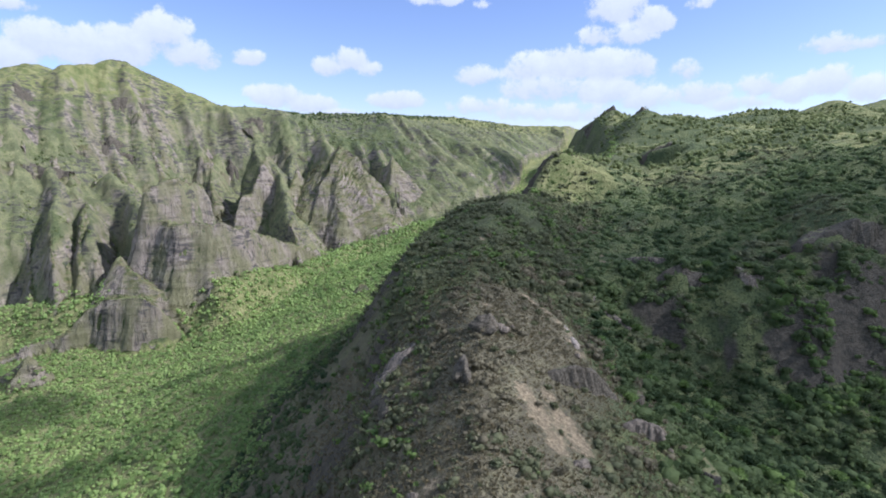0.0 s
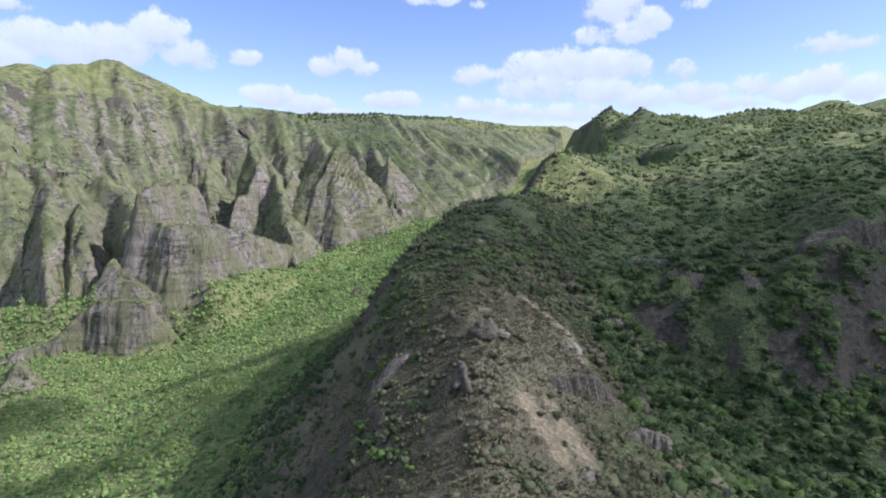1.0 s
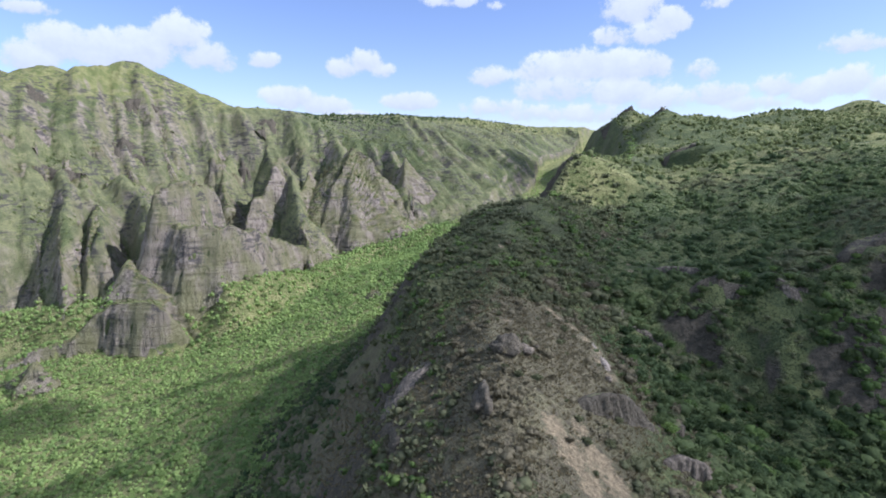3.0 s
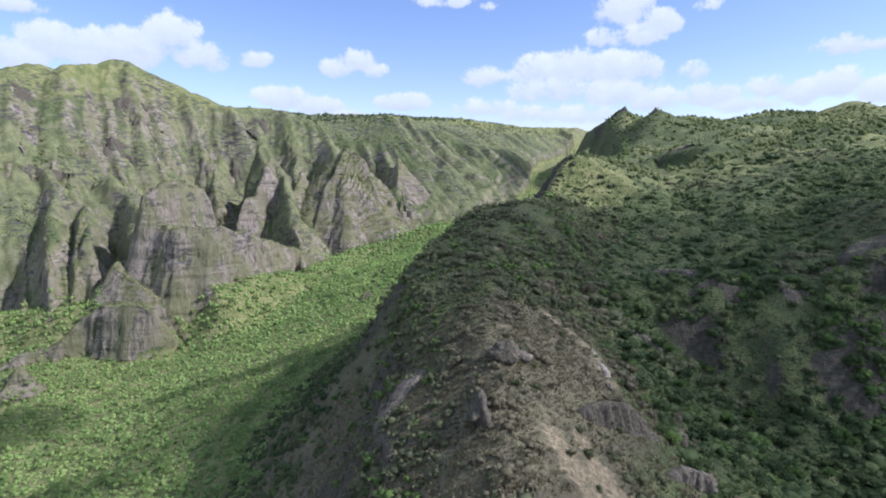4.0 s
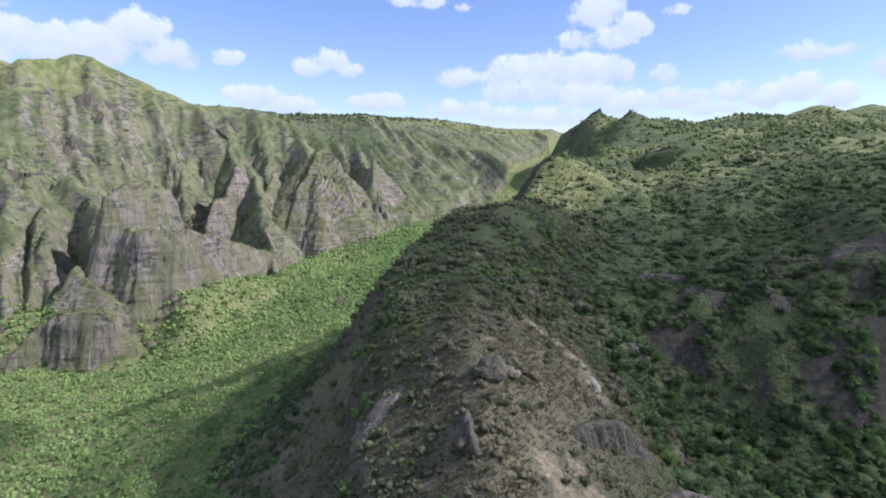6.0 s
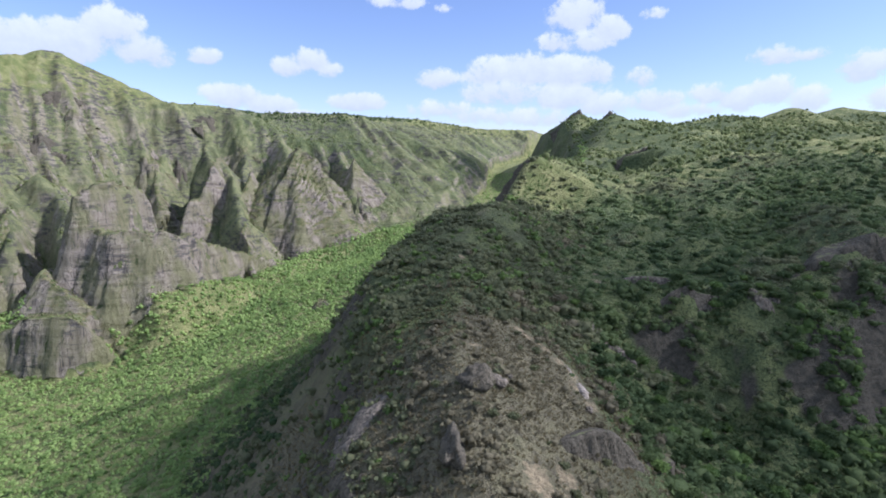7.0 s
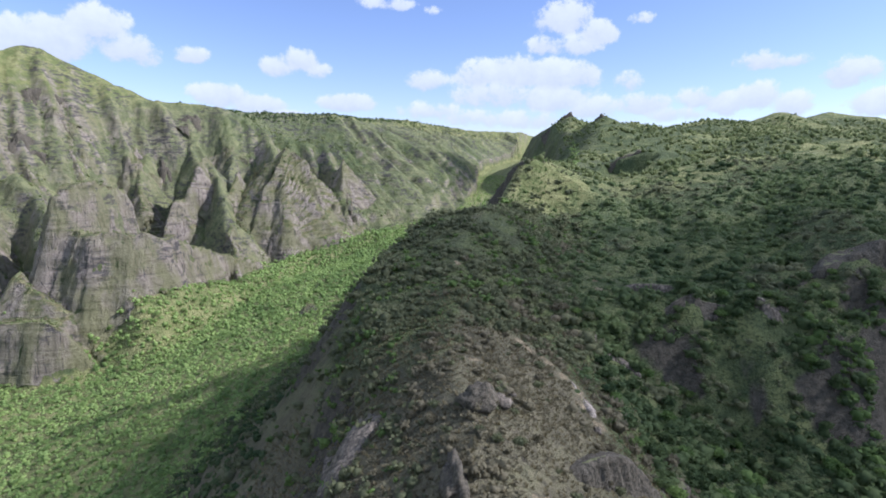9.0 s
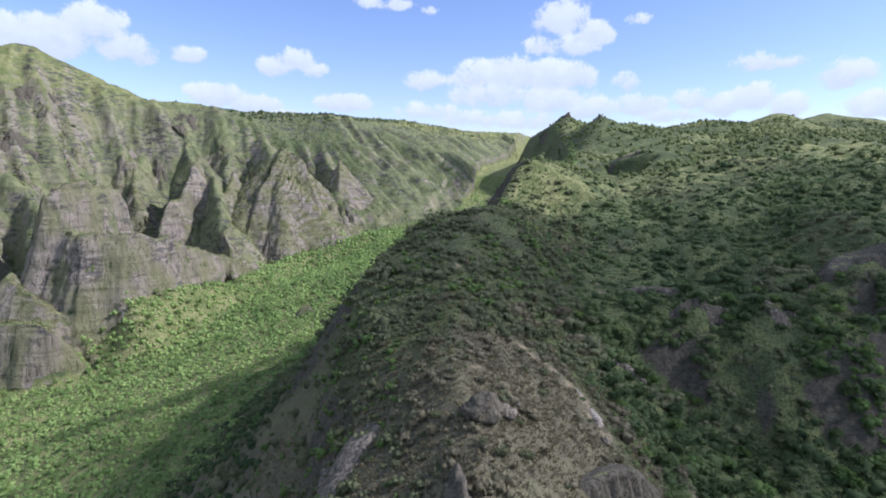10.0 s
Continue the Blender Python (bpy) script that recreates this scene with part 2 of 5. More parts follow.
def leafy(name, dark, light, gloss=0.2):
    """Foliage: a colour that varies from tree to tree and from leaf to leaf, with light passing through the leaves."""
    m = material(name)
    geo = nd(m, "ShaderNodeNewGeometry")
    leaf = geo.outputs["Random Per Island"]
    tree = nd(m, "ShaderNodeObjectInfo").outputs["Random"]
    patch = grain(m, 0.014, 5.0, 0.62)
    spot = grain(m, 0.22, 3.0, 0.6)
    tuft_ = grain(m, 1.1, 4.0, 0.7)
    f = mth(m, "ADD", mth(m, "MULTIPLY", leaf, 0.22), mth(m, "ADD", mth(m, "MULTIPLY", ramp(m, patch, 0.36, 0.64), 0.52), mth(m, "ADD", mth(m, "MULTIPLY", ramp(m, spot, 0.35, 0.65), 0.3), mth(m, "MULTIPLY", mth(m, "SUBTRACT", tree, 0.5), 0.4))), None, True)
    c = mix(m, f, dark, light)
    c = mix(m, mth(m, "MULTIPLY", ramp(m, tuft_, 0.52, 0.68), 0.35), c, tuple(0.6 * v for v in dark))
    bump = nd(m, "ShaderNodeBump", 0.7, 0.9)
    m.node_tree.links.new(tuft_, bump.inputs["Height"])
    b = m.node_tree.nodes["Principled BSDF"]
    m.node_tree.links.new(c, b.inputs["Base Color"])
    b.inputs["Roughness"].default_value = 0.75
    b.inputs["Specular IOR Level"].default_value = gloss * 0.5
    m.node_tree.links.new(bump.outputs[0], b.inputs["Normal"])
    thin = nd(m, "ShaderNodeBsdfTranslucent", c)
    both = nd(m, "ShaderNodeMixShader", 0.46, b.outputs[0], thin.outputs[0])
    m.node_tree.links.new(both.outputs[0], m.node_tree.nodes["Material Output"].inputs["Surface"])
    return m


bark = material("bark")
finish(bark, mix(bark, ramp(bark, grain(bark, 2.0), 0.35, 0.65), (0.09, 0.07, 0.05), (0.22, 0.18, 0.14)), grain(bark, 6.0, 5.0, 0.6, (1, 1, 0.2)), 0.6, 0.05)
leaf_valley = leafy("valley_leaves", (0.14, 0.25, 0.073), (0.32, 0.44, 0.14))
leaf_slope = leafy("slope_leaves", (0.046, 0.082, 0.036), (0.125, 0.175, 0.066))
leaf_fresh = leafy("fresh_leaves", (0.07, 0.13, 0.04), (0.18, 0.27, 0.075))
leaf_dry = leafy("dry_shrub_twigs", (0.135, 0.128, 0.078), (0.225, 0.212, 0.13), gloss=0.1)
leaf_dark = leafy("dark_shrub_leaves", (0.098, 0.118, 0.06), (0.19, 0.21, 0.105), gloss=0.2)
leaf_far = leafy("far_leaves", (0.08, 0.125, 0.042), (0.21, 0.25, 0.10))
straw = leafy("dry_grass", (0.135, 0.122, 0.066), (0.235, 0.21, 0.112), gloss=0.1)
pale_rock = material("pale_weathered_rock")
pr = grain(pale_rock, 0.5, 6.0, 0.65)
pc = grain(pale_rock, 0.9, 5.0, 0.6, (1, 1, 0.12))
finish(pale_rock, mix(pale_rock, mth(pale_rock, "MULTIPLY", ramp(pale_rock, pc, 0.45, 0.62), 0.8), mix(pale_rock, ramp(pale_rock, pr, 0.35, 0.65), (0.095, 0.086, 0.064), (0.21, 0.188, 0.138)), (0.045, 0.042, 0.033)), mth(pale_rock, "ADD", pr, mth(pale_rock, "MULTIPLY", pc, 1.5)), 0.9, 0.8)


chalk = material("chalky_rock")
ck = grain(chalk, 0.8, 6.0, 0.65)
finish(chalk, mix(chalk, ramp(chalk, ck, 0.38, 0.6), (0.12, 0.108, 0.08), (0.33, 0.30, 0.24)), ck, 0.9, 0.6)


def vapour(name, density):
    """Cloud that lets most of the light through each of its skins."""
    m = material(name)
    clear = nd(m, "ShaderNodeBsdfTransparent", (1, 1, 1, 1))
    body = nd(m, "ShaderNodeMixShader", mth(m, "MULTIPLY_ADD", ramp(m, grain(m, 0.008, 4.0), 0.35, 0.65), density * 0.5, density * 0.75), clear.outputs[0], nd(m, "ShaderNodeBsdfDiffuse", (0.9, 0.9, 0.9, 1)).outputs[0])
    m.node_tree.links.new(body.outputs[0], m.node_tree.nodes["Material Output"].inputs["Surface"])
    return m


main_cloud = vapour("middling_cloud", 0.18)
shade_cloud = vapour("shade_cloud", 0.34)

dark_rock = material("dark_broken_rock")
kr = grain(dark_rock, 0.9, 6.0, 0.65)
kc = grain(dark_rock, 0.45, 5.0, 0.6, (1, 1, 0.15))
finish(dark_rock, mix(dark_rock, ramp(dark_rock, kr, 0.35, 0.65), (0.05, 0.048, 0.034), (0.12, 0.11, 0.078)), mth(dark_rock, "ADD", kr, mth(dark_rock, "MULTIPLY", kc, 2.0)), 1.0, 0.8)

turf = material("mountain_turf")
tn, tf = grain(turf, 0.08, 5.0, 0.62), grain(turf, 0.7, 5.0, 0.65)
finish(turf, mix(turf, ramp(turf, tf, 0.5, 0.68), mix(turf, ramp(turf, tn, 0.36, 0.64), (0.095, 0.11, 0.05), (0.17, 0.17, 0.082)), (0.075, 0.09, 0.04)), tf, 0.7, 0.8)
# ---- shape of the land ----
_table = np.random.RandomState(7).rand(256, 256)


def lattice(x, y):
    """Smooth value noise, 0 to 1, one cell a unit."""
    xi, yi = np.floor(x).astype(int), np.floor(y).astype(int)
    fx, fy = x - xi, y - yi
    fx, fy = fx * fx * fx * (fx * (fx * 6 - 15) + 10), fy * fy * fy * (fy * (fy * 6 - 15) + 10)
    a, b, c_, d = _table[xi & 255, yi & 255], _table[(xi + 1) & 255, yi & 255], _table[xi & 255, (yi + 1) & 255], _table[(xi + 1) & 255, (yi + 1) & 255]
    return (a * (1 - fx) + b * fx) * (1 - fy) + (c_ * (1 - fx) + d * fx) * fy


def fbm(x, y, size, octaves=5, gain=0.5):
    """Layered noise about 0, from -1 to 1; size: metres of the largest lumps."""
    total, amp, norm = 0.0, 1.0, 0.0
    for k in range(octaves):
        f = 2.03 ** k / size
        total = total + amp * (lattice(x * f + 17.3 * k, y * f - 9.1 * k) * 2 - 1)
        norm += amp
        amp *= gain
    return total / norm


def ridged(x, y, size, octaves=4):
    total, amp, norm = 0.0, 1.0, 0.0
    for k in range(octaves):
        f = 2.1 ** k / size
        total = total + amp * (1 - np.abs(lattice(x * f + 31.7 * k, y * f + 5.3 * k) * 2 - 1) * 1.6)
        norm += amp
        amp *= 0.5
    return total / norm


def along(line, x, y):
    """The nearest place on a line in plan: distance (positive to the line's left), the line's third and later numbers there, and the run along it."""
    best = np.full(x.shape, 1e12)
    side = np.zeros(x.shape)
    extra = [np.zeros(x.shape) for _ in line[0][2:]]
    run, length = np.zeros(x.shape), 0.0
    for p, q in zip(line[:-1], line[1:]):
        dx, dy = q[0] - p[0], q[1] - p[1]
        n = math.hypot(dx, dy)
        t = np.clip(((x - p[0]) * dx + (y - p[1]) * dy) / (n * n), 0, 1)
        ex, ey = x - p[0] - t * dx, y - p[1] - t * dy
        d = np.hypot(ex, ey)
        near = d < best
        best = np.where(near, d, best)
        side = np.where(near, np.sign(dx * ey - dy * ex), side)
        for k in range(len(extra)):
            extra[k] = np.where(near, p[2 + k] + t * (q[2 + k] - p[2 + k]), extra[k])
        run = np.where(near, length + t * n, run)
        length += n
    return best * side, extra, run


def blend(line, x, y):
    """The line's third and later numbers, shading over smoothly from point to point."""
    total, out = np.zeros(np.shape(x)), [np.zeros(np.shape(x)) for _ in line[0][2:]]
    for p in line:
        w = 1 / ((x - p[0]) ** 2 + (y - p[1]) ** 2 + 2500) ** 1.6
        total = total + w
        for k in range(len(out)):
            out[k] = out[k] + w * p[2 + k]
    return [v / total for v in out]


def smax(a, b, k):
    h = np.clip(0.5 + 0.5 * (a - b) / k, 0, 1)
    return b * (1 - h) + a * h + k * h * (1 - h)


def smin(a, b, k):
    return -smax(-a, -b, k)


def step(v, lo, hi):
    t = np.clip((v - lo) / (hi - lo), 0, 1)
    return t * t * (3 - 2 * t)


# crest of the near ridge: x, y, z
CREST = [(-30, -700, 60), (-5, -250, 170), (8, 0, 200), (14, 90, 219), (18, 153, 231), (22, 195, 240), (22, 232, 245), (26, 290, 256), (29, 331, 264), (40, 380, 275), (60, 430, 284), (86, 490, 279), (100, 550, 271), (117, 592, 298), (134, 620, 323), (160, 650, 322), (195, 715, 314), (255, 830, 312), (330, 1000, 322), (420, 1250, 350), (474, 1500, 395), (505, 1690, 445), (520, 2000, 420), (900, 3200, 440), (1500, 5200, 450)]
# foot of the far wall of the valley, from near to far: x, y, z of the valley floor and height of the cliff band there
FOOT = [(-1500, 420, 40, 105), (-900, 560, 60, 105), (-680, 690, 85, 100), (-590, 760, 100, 60), (-530, 960, 135, 20), (-430, 1130, 165, 15), (-310, 1140, 165, 30), (-230, 1110, 150, 60), (-120, 1130, 160, 60), (-30, 1110, 165, 40), (55, 1150, 180, 30), (140, 1270, 205, 30), (235, 1600, 255, 30), (300, 2050, 300, 20), (420, 2500, 330, 10), (640, 3000, 360, 10)]
# spurs of the far wall that stand out into the valley: x, y, z of their tops
SPURS = [
    [(-860, 1180, 450), (-720, 1010, 345), (-600, 900, 270), (-480, 845, 238), (-410, 815, 222), (-330, 850, 180), (-285, 885, 165), (-258, 885, 148)],
    [(-800, 1020, 380), (-660, 870, 255), (-590, 770, 150)],
    [(-760, 990, 360), (-627, 850, 287), (-555, 735, 212), (-535, 700, 150)],
    [(-690, 960, 330), (-580, 850, 262), (-515, 745, 220), (-496, 712, 150)],
    [(-600, 960, 310), (-487, 838, 250), (-420, 800, 246), (-375, 785, 215), (-335, 790, 165)],
    [(-470, 1330, 385), (-398, 1190, 305), (-388, 1100, 262), (-368, 1055, 215)],
    [(-370, 1300, 360), (-327, 1160, 285), (-317, 1075, 240), (-320, 1035, 185)],
    [(-350, 1130, 320), (-290, 990, 242), (-258, 895, 190)],
    [(-600, 1400, 420), (-531, 1270, 345), (-510, 1170, 305), (-485, 1115, 240)],
    [(-300, 1330, 390), (-226, 1140, 322), (-236, 1050, 255), (-250, 1005, 175)],
    [(-160, 1300, 360), (-117, 1190, 308), (-92, 1100, 215)],
]


# bare patches on the ridge: middle, half lengths and turn
SCARS = [(52, 265, 3, 4, 0.4), (57, 260, 3, 4, 0.4), (61, 256, 3.5, 4.5, 0.0), (65, 247, 3.5, 5, 0.0), (69, 239, 3.5, 6, 0.0), (68, 228, 2.6, 7, 0.0), (71, 217, 2.6, 6, 0.0), (128, 364, 12, 4.5, -0.2), (119, 345, 3.5, 11, 0.1), (28, 332, 5, 5, 0.0), (28, 270, 3, 3, 0.0), (25, 231, 4, 2.5, 0.0), (35, 159, 5, 8, 0.2), (40, 150, 6, 8, 0.3), (49, 154, 6, 9, 0.3), (54, 147, 5, 8, 0.3), (46, 166, 4, 6, 0.0), (44, 140, 5, 8, 0.0), (-1, 117, 4, 3, 0.0)]


def open_top(x, y):
    """Share of open dry ground on the ridge top, where shrubs stand apart."""
    wx, wy = x + 7 * fbm(x, y, 22, 3), y + 9 * fbm(x + 80, y, 22, 3)
    return np.exp(-(((wx - 47) / 21) ** 2 + ((wy - 232) / 30) ** 2) ** 2)


def spur_grass(x, y):
    """Share of open olive grass on the spur behind the ridge."""
    return np.exp(-(((x - 150) / 62) ** 2 + ((y - 610) / 58) ** 2) ** 2)


def bare(x, y):
    out = np.zeros(np.shape(x))
    wx, wy = x + 2.5 * fbm(x, y, 9, 3), y + 2.5 * fbm(x + 50, y, 9, 3)
    for px_, py_, rx, ry, lean in SCARS:
        u, v = (wx - px_) * math.cos(lean) + (wy - py_) * math.sin(lean), (wy - py_) * math.cos(lean) - (wx - px_) * math.sin(lean)
        out = np.maximum(out, np.exp(-((u / rx) ** 2 + (v / ry) ** 2)))
    return out


# rubble slopes along the foot of the cliffs: x, y and rise over the valley floor
TALUS = [(-640, 690, 45), (-510, 690, 52), (-440, 705, 48), (-385, 708, 26), (-352, 706, 30), (-318, 712, 66), (-284, 762, 52), (-240, 840, 22), (-170, 985, 18), (-60, 1060, 14)]


def floor_of(x, y):
    z = 86 + 0.066 * (y - 450) + 0.30 * (np.clip(x, -330, -20) + 250) + 0.05 * np.minimum(x + 330, 0)
    q, (rise,), _ = along(TALUS, x + 10 * fbm(x, y, 60, 3), y)
    z = z + rise * (1 - step(np.abs(q), 4, 62)) - 17 * np.exp(-((x + 90) / 110) ** 2) * step(y, 780, 950) * (1 - step(y, 1150, 1300))
    return z + 5 * fbm(x, y, 160, 4) + 1.5 * fbm(x, y, 25, 3)


def raw_land(x, y):
    """Height of the land, and the shares of rock, lush growth, meadow and bare earth."""
    floor = floor_of(x, y)
    # near ridge
    d, (zc,), run = along(CREST, x + 6 * fbm(x, y, 70, 3), y)
    left, away = d > 0, np.abs(d)
    zc = zc + 3.0 * fbm(x * 0.2, y, 45, 3)
    spine = fbm(x, y, 60, 5)
    steep = 0.95 + 0.25 * fbm(run, run * 0 + 3, 120, 3)
    gentle = 0.84 - 0.30 * step(y, 228, 272) - 0.22 * step(y, 310, 350) + 0.52 * step(y, 470, 560)
    fall_left = gentle * (np.sqrt(away ** 2 + 10 ** 2) - 10) + (0.50 * steep + 1.7 * (0.84 - gentle)) * (np.sqrt(np.maximum(away - 35 - 10 * step(y, 300, 350), 0) ** 2 + 12 ** 2) - 12)
    fall_left = fall_left + 1.3 * step(y, 1100, 1300) * np.maximum(away - 22, 0)
    spur_cliff = step(y, 555, 595) * (1 - step(y, 640, 720))
    fall_left = fall_left + spur_cliff * 34 * step(away, 3, 22)
    ribs = ridged(run, away * 0.15, 55, 3) * (9 + 16 * step(y, 850, 1200)) * step(away, 10, 60)
    ridge_left = zc - fall_left + np.where(left, ribs, 0) + 3 * spine * step(away, 5, 40)
    skirt = zc - 4 - 0.82 * away + 5 * spine - 60 * step(y, 440, 560)
    ridge_left = np.where(left, smax(ridge_left, skirt, 10), ridge_left)
    # bowl and plateau on the ridge's other side
    high = 253 + 0.062 * (y - 340) + 0.04 * (x - 120)
    high = high + 19 * fbm(x, y, 150, 4) * step(y, 360, 600) + 4.5 * fbm(x, y, 42, 4) + 9 * (ridged(x + 0.5 * y, y, 95, 3) - 0.6) * step(y, 350, 480)
    high = high + (22 * fbm(x + 40, y, 260, 4) + 42 * (ridged(x, y + 60, 210, 4) - 0.6)) * step(y, 600, 900)
    high = smin(high, 392 + 0.045 * np.clip(y - 1200, 0, 1500) + 0.02 * np.clip(x - 500, 0, 1500) + 26 * fbm(x + 300, y, 420, 5) + 20 * np.exp(-((x - 1290) / 160) ** 2), 12)
    for px_, py_, pz_, k in ((452, 600, 338, 0.30), (330, 420, 292, 0.28), (384, 660, 332, 0.30), (580, 700, 348, 0.24), (395, 840, 352, 0.42), (640, 930, 370, 0.28), (310, 1180, 366, 0.32), (880, 1150, 402, 0.26), (532, 1690, 464, 0.5), (505, 1700, 455, 0.6), (516, 1400, 440, 0.46), (1290, 1800, 502, 0.42), (650, 1500, 432, 0.25), (1000, 1700, 462, 0.22), (1560, 1900, 512, 0.25), (400, 1560, 425, 0.4)):
        high = smax(high, pz_ - k * np.hypot(x - px_, 0.8 * (y - py_)) + 7 * fbm(x, y, 70, 4), 8)
    into = 0.7 * (x - 330) + 0.7 * (y - 795) + 5 * fbm(x, y, 25, 3)
    hollow = (1 - step(np.abs(0.7 * (x - 330) - 0.7 * (y - 795)), 28, 38)) * (1 - step(into, 6, 18)) * step(into, -95, -60)
    high = high - np.maximum(high - 303, 0) * hollow
    high = smin(high, zc + 5 + (0.42 + 0.42 * step(y, 850, 1300)) * away, 14)
    low = 172 + 0.36 * (y - 240) + 0.10 * np.abs(x - 150) + 7 * fbm(x, y, 60, 4)
    low = smax(low, 0.12 * x + 20, 20)
    edge = 312 + 26 * fbm(x, y * 0.3, 75, 4) + 0.04 * (x - 200)
    bowl = low + (high - low) * step(y, edge - 22 - 34 * step(fbm(x + 90, y, 70, 2), -0.25, 0.15), edge + 9)
    fall_right = (0.54 - 0.17 * step(y, 560, 620)) * (np.sqrt(away ** 2 + 10 ** 2) - 10)
    ridge_right = zc - fall_right + 3.5 * spine * step(away, 5, 40)
    bowl = bowl + 13 * (ridged(x - 0.35 * y, 0.6 * y + 40, 62, 3) - 0.6) * step(y, 180, 260) * (1 - step(y, 560, 800))
    right = smax(ridge_right, bowl, 10)
    near = np.where(left, ridge_left, right)
    z = smax(near, floor, 14)
    # far wall: a cliff band and long ribbed slopes up to a rim
    s, (zf, zb), frun = along(FOOT, x + 12 * fbm(x, y, 90, 3), y + 12 * fbm(x + 500, y, 90, 3))
    zf, zb = blend(FOOT, x, y)
    up = np.maximum(s, 0)
    u_wall, v_wall = 0.82 * x + 0.57 * y, 0.57 * x - 0.82 * y
    bend = u_wall + 34 * fbm(x, y, 240, 3)
    far_rib = 0.72 * (1 - np.abs(np.sin(math.pi * (bend / 118 + 0.5 * fbm(bend, v_wall * 0.2, 150, 2))))) + 0.38 * (1 - np.abs(np.sin(math.pi * (bend / 47 + 0.9 * fbm(bend, v_wall * 0.3, 90, 3))))) - 0.1
    band = zb * step(up + 22 * far_rib, 6, 46)
    slope = np.where(s > 0, zf, -200.0) + band + (0.52 + 0.55 * step(-x, 60, 500)) * np.maximum(up - 25, 0) + far_rib * 36 * step(up, 20, 160) + 9 * (ridged(bend, v_wall * 0.12, 24, 3) - 0.5) * step(up, 15, 80) + 7 * fbm(x, y, 45, 4)
    cap = 446 - 0.06 * np.clip(y - 1560, 0, 260) + 62 * step(y, 1950, 2500) + 9 * fbm(x, y, 210, 5)
    cap = cap - 84 * step(x, -480, -210) * (1 - step(y, 1440, 1640)) + 8 * np.exp(-((x + 270) / 150) ** 2) * step(y, 1650, 1750)
    for px_, py_, pz_, k in ((-763, 1290, 546, 0.50), (-925, 1255, 535, 0.56), (-1200, 1350, 560, 0.4)):
        cap = smax(cap, pz_ - k * np.hypot(x - px_, 0.55 * (y - py_)) + 6 * fbm(x, y, 60, 4), 6)
    for line in SPURS:
        q, (zs,), srun = along(line, x + 9 * fbm(x, y, 60, 3), y + 9 * fbm(x, y + 300, 60, 3))
        q = np.abs(q) * (1 + 0.35 * fbm(srun, q * 0, 40, 3))
        slope = smax(slope, zs - 16 + 5 * fbm(x, y, 26, 3) - 1.7 * np.maximum(q - 4, 0) - 0.5 * np.minimum(q, 4), 8)
    far = smin(slope, cap, 30)
    tier = 26.0 + 7 * fbm(x, y, 130, 2)
    level = (far + 0.05 * x) / tier
    shelf = (np.floor(level) + step(level - np.floor(level), 0.3, 0.7)) * tier - 0.05 * x
    far = far + (shelf - far) * np.clip(0.25 + 0.55 * fbm(x + 900, y, 120, 3), 0, 0.55) * step(up, 10, 60)
    far = np.where(s > 0, far, np.minimum(far, slope))
    wall = (s > 0) | (slope > floor + 2) & (x < -100)
    z = np.where(wall, smax(far, floor, 6), z)
    return z, dict(d=d, s=s, wall=wall, up=up, away=away, left=left, far_rib=far_rib, edge=edge, floor=floor)


# ---- wear of the far wall: rock ribs stand on it, and water cuts gullies between them ----
WALL_STEP = 2.4
WX, WY = np.arange(-1020, 180, WALL_STEP), np.arange(520, 1640, WALL_STEP)


def cut_by_water(z, still, rounds, power, seed):
    """Runoff gathers down the steepest way and lowers its bed; still ground stays. Returns the worn height and the gathered runoff."""
    nx, ny = z.shape
    rng = np.random.RandomState(seed)
    own = np.arange(z.size).reshape(z.shape)
    for turn in range(rounds):
        tall = np.pad(z, 1, constant_values=1e9)
        best, to, far_ = np.zeros(z.shape), own.copy(), np.ones(z.shape)
        for dx in (-1, 0, 1):
            for dy in (-1, 0, 1):
                if dx or dy:
                    run = math.hypot(dx, dy)
                    drop = (z - tall[1 + dx:1 + dx + nx, 1 + dy:1 + dy + ny]) / run * (0.85 + 0.3 * rng.rand(nx, ny))
                    more = drop > best
                    best = np.where(more, drop, best)
                    to = np.where(more, own + dx * ny + dy, to)
                    far_ = np.where(more, run, far_)
        order = np.argsort(z.ravel()).tolist()
        down, wet = to.ravel().tolist(), [1.0] * z.size
        for k in reversed(order):
            d_ = down[k]
            if d_ != k:
                wet[d_] += wet[k]
        runoff = np.array(wet).reshape(z.shape)
        bite = (power * np.minimum(runoff, 900) ** 0.5 / far_ * (1 - still)).ravel().tolist()
        bed = z.ravel().tolist()
        for k in order:
            b_ = bite[k]
            bed[k] = (bed[k] + b_ * bed[down[k]]) / (1 + b_)
        z = np.array(bed).reshape(nx, ny)
        soft = np.pad(z, 1, mode="edge")
        z = z + 0.07 * (1 - still) * (soft[2:, 1:-1] + soft[:-2, 1:-1] + soft[1:-1, 2:] + soft[1:-1, :-2] - 4 * z)
    return z, runoff


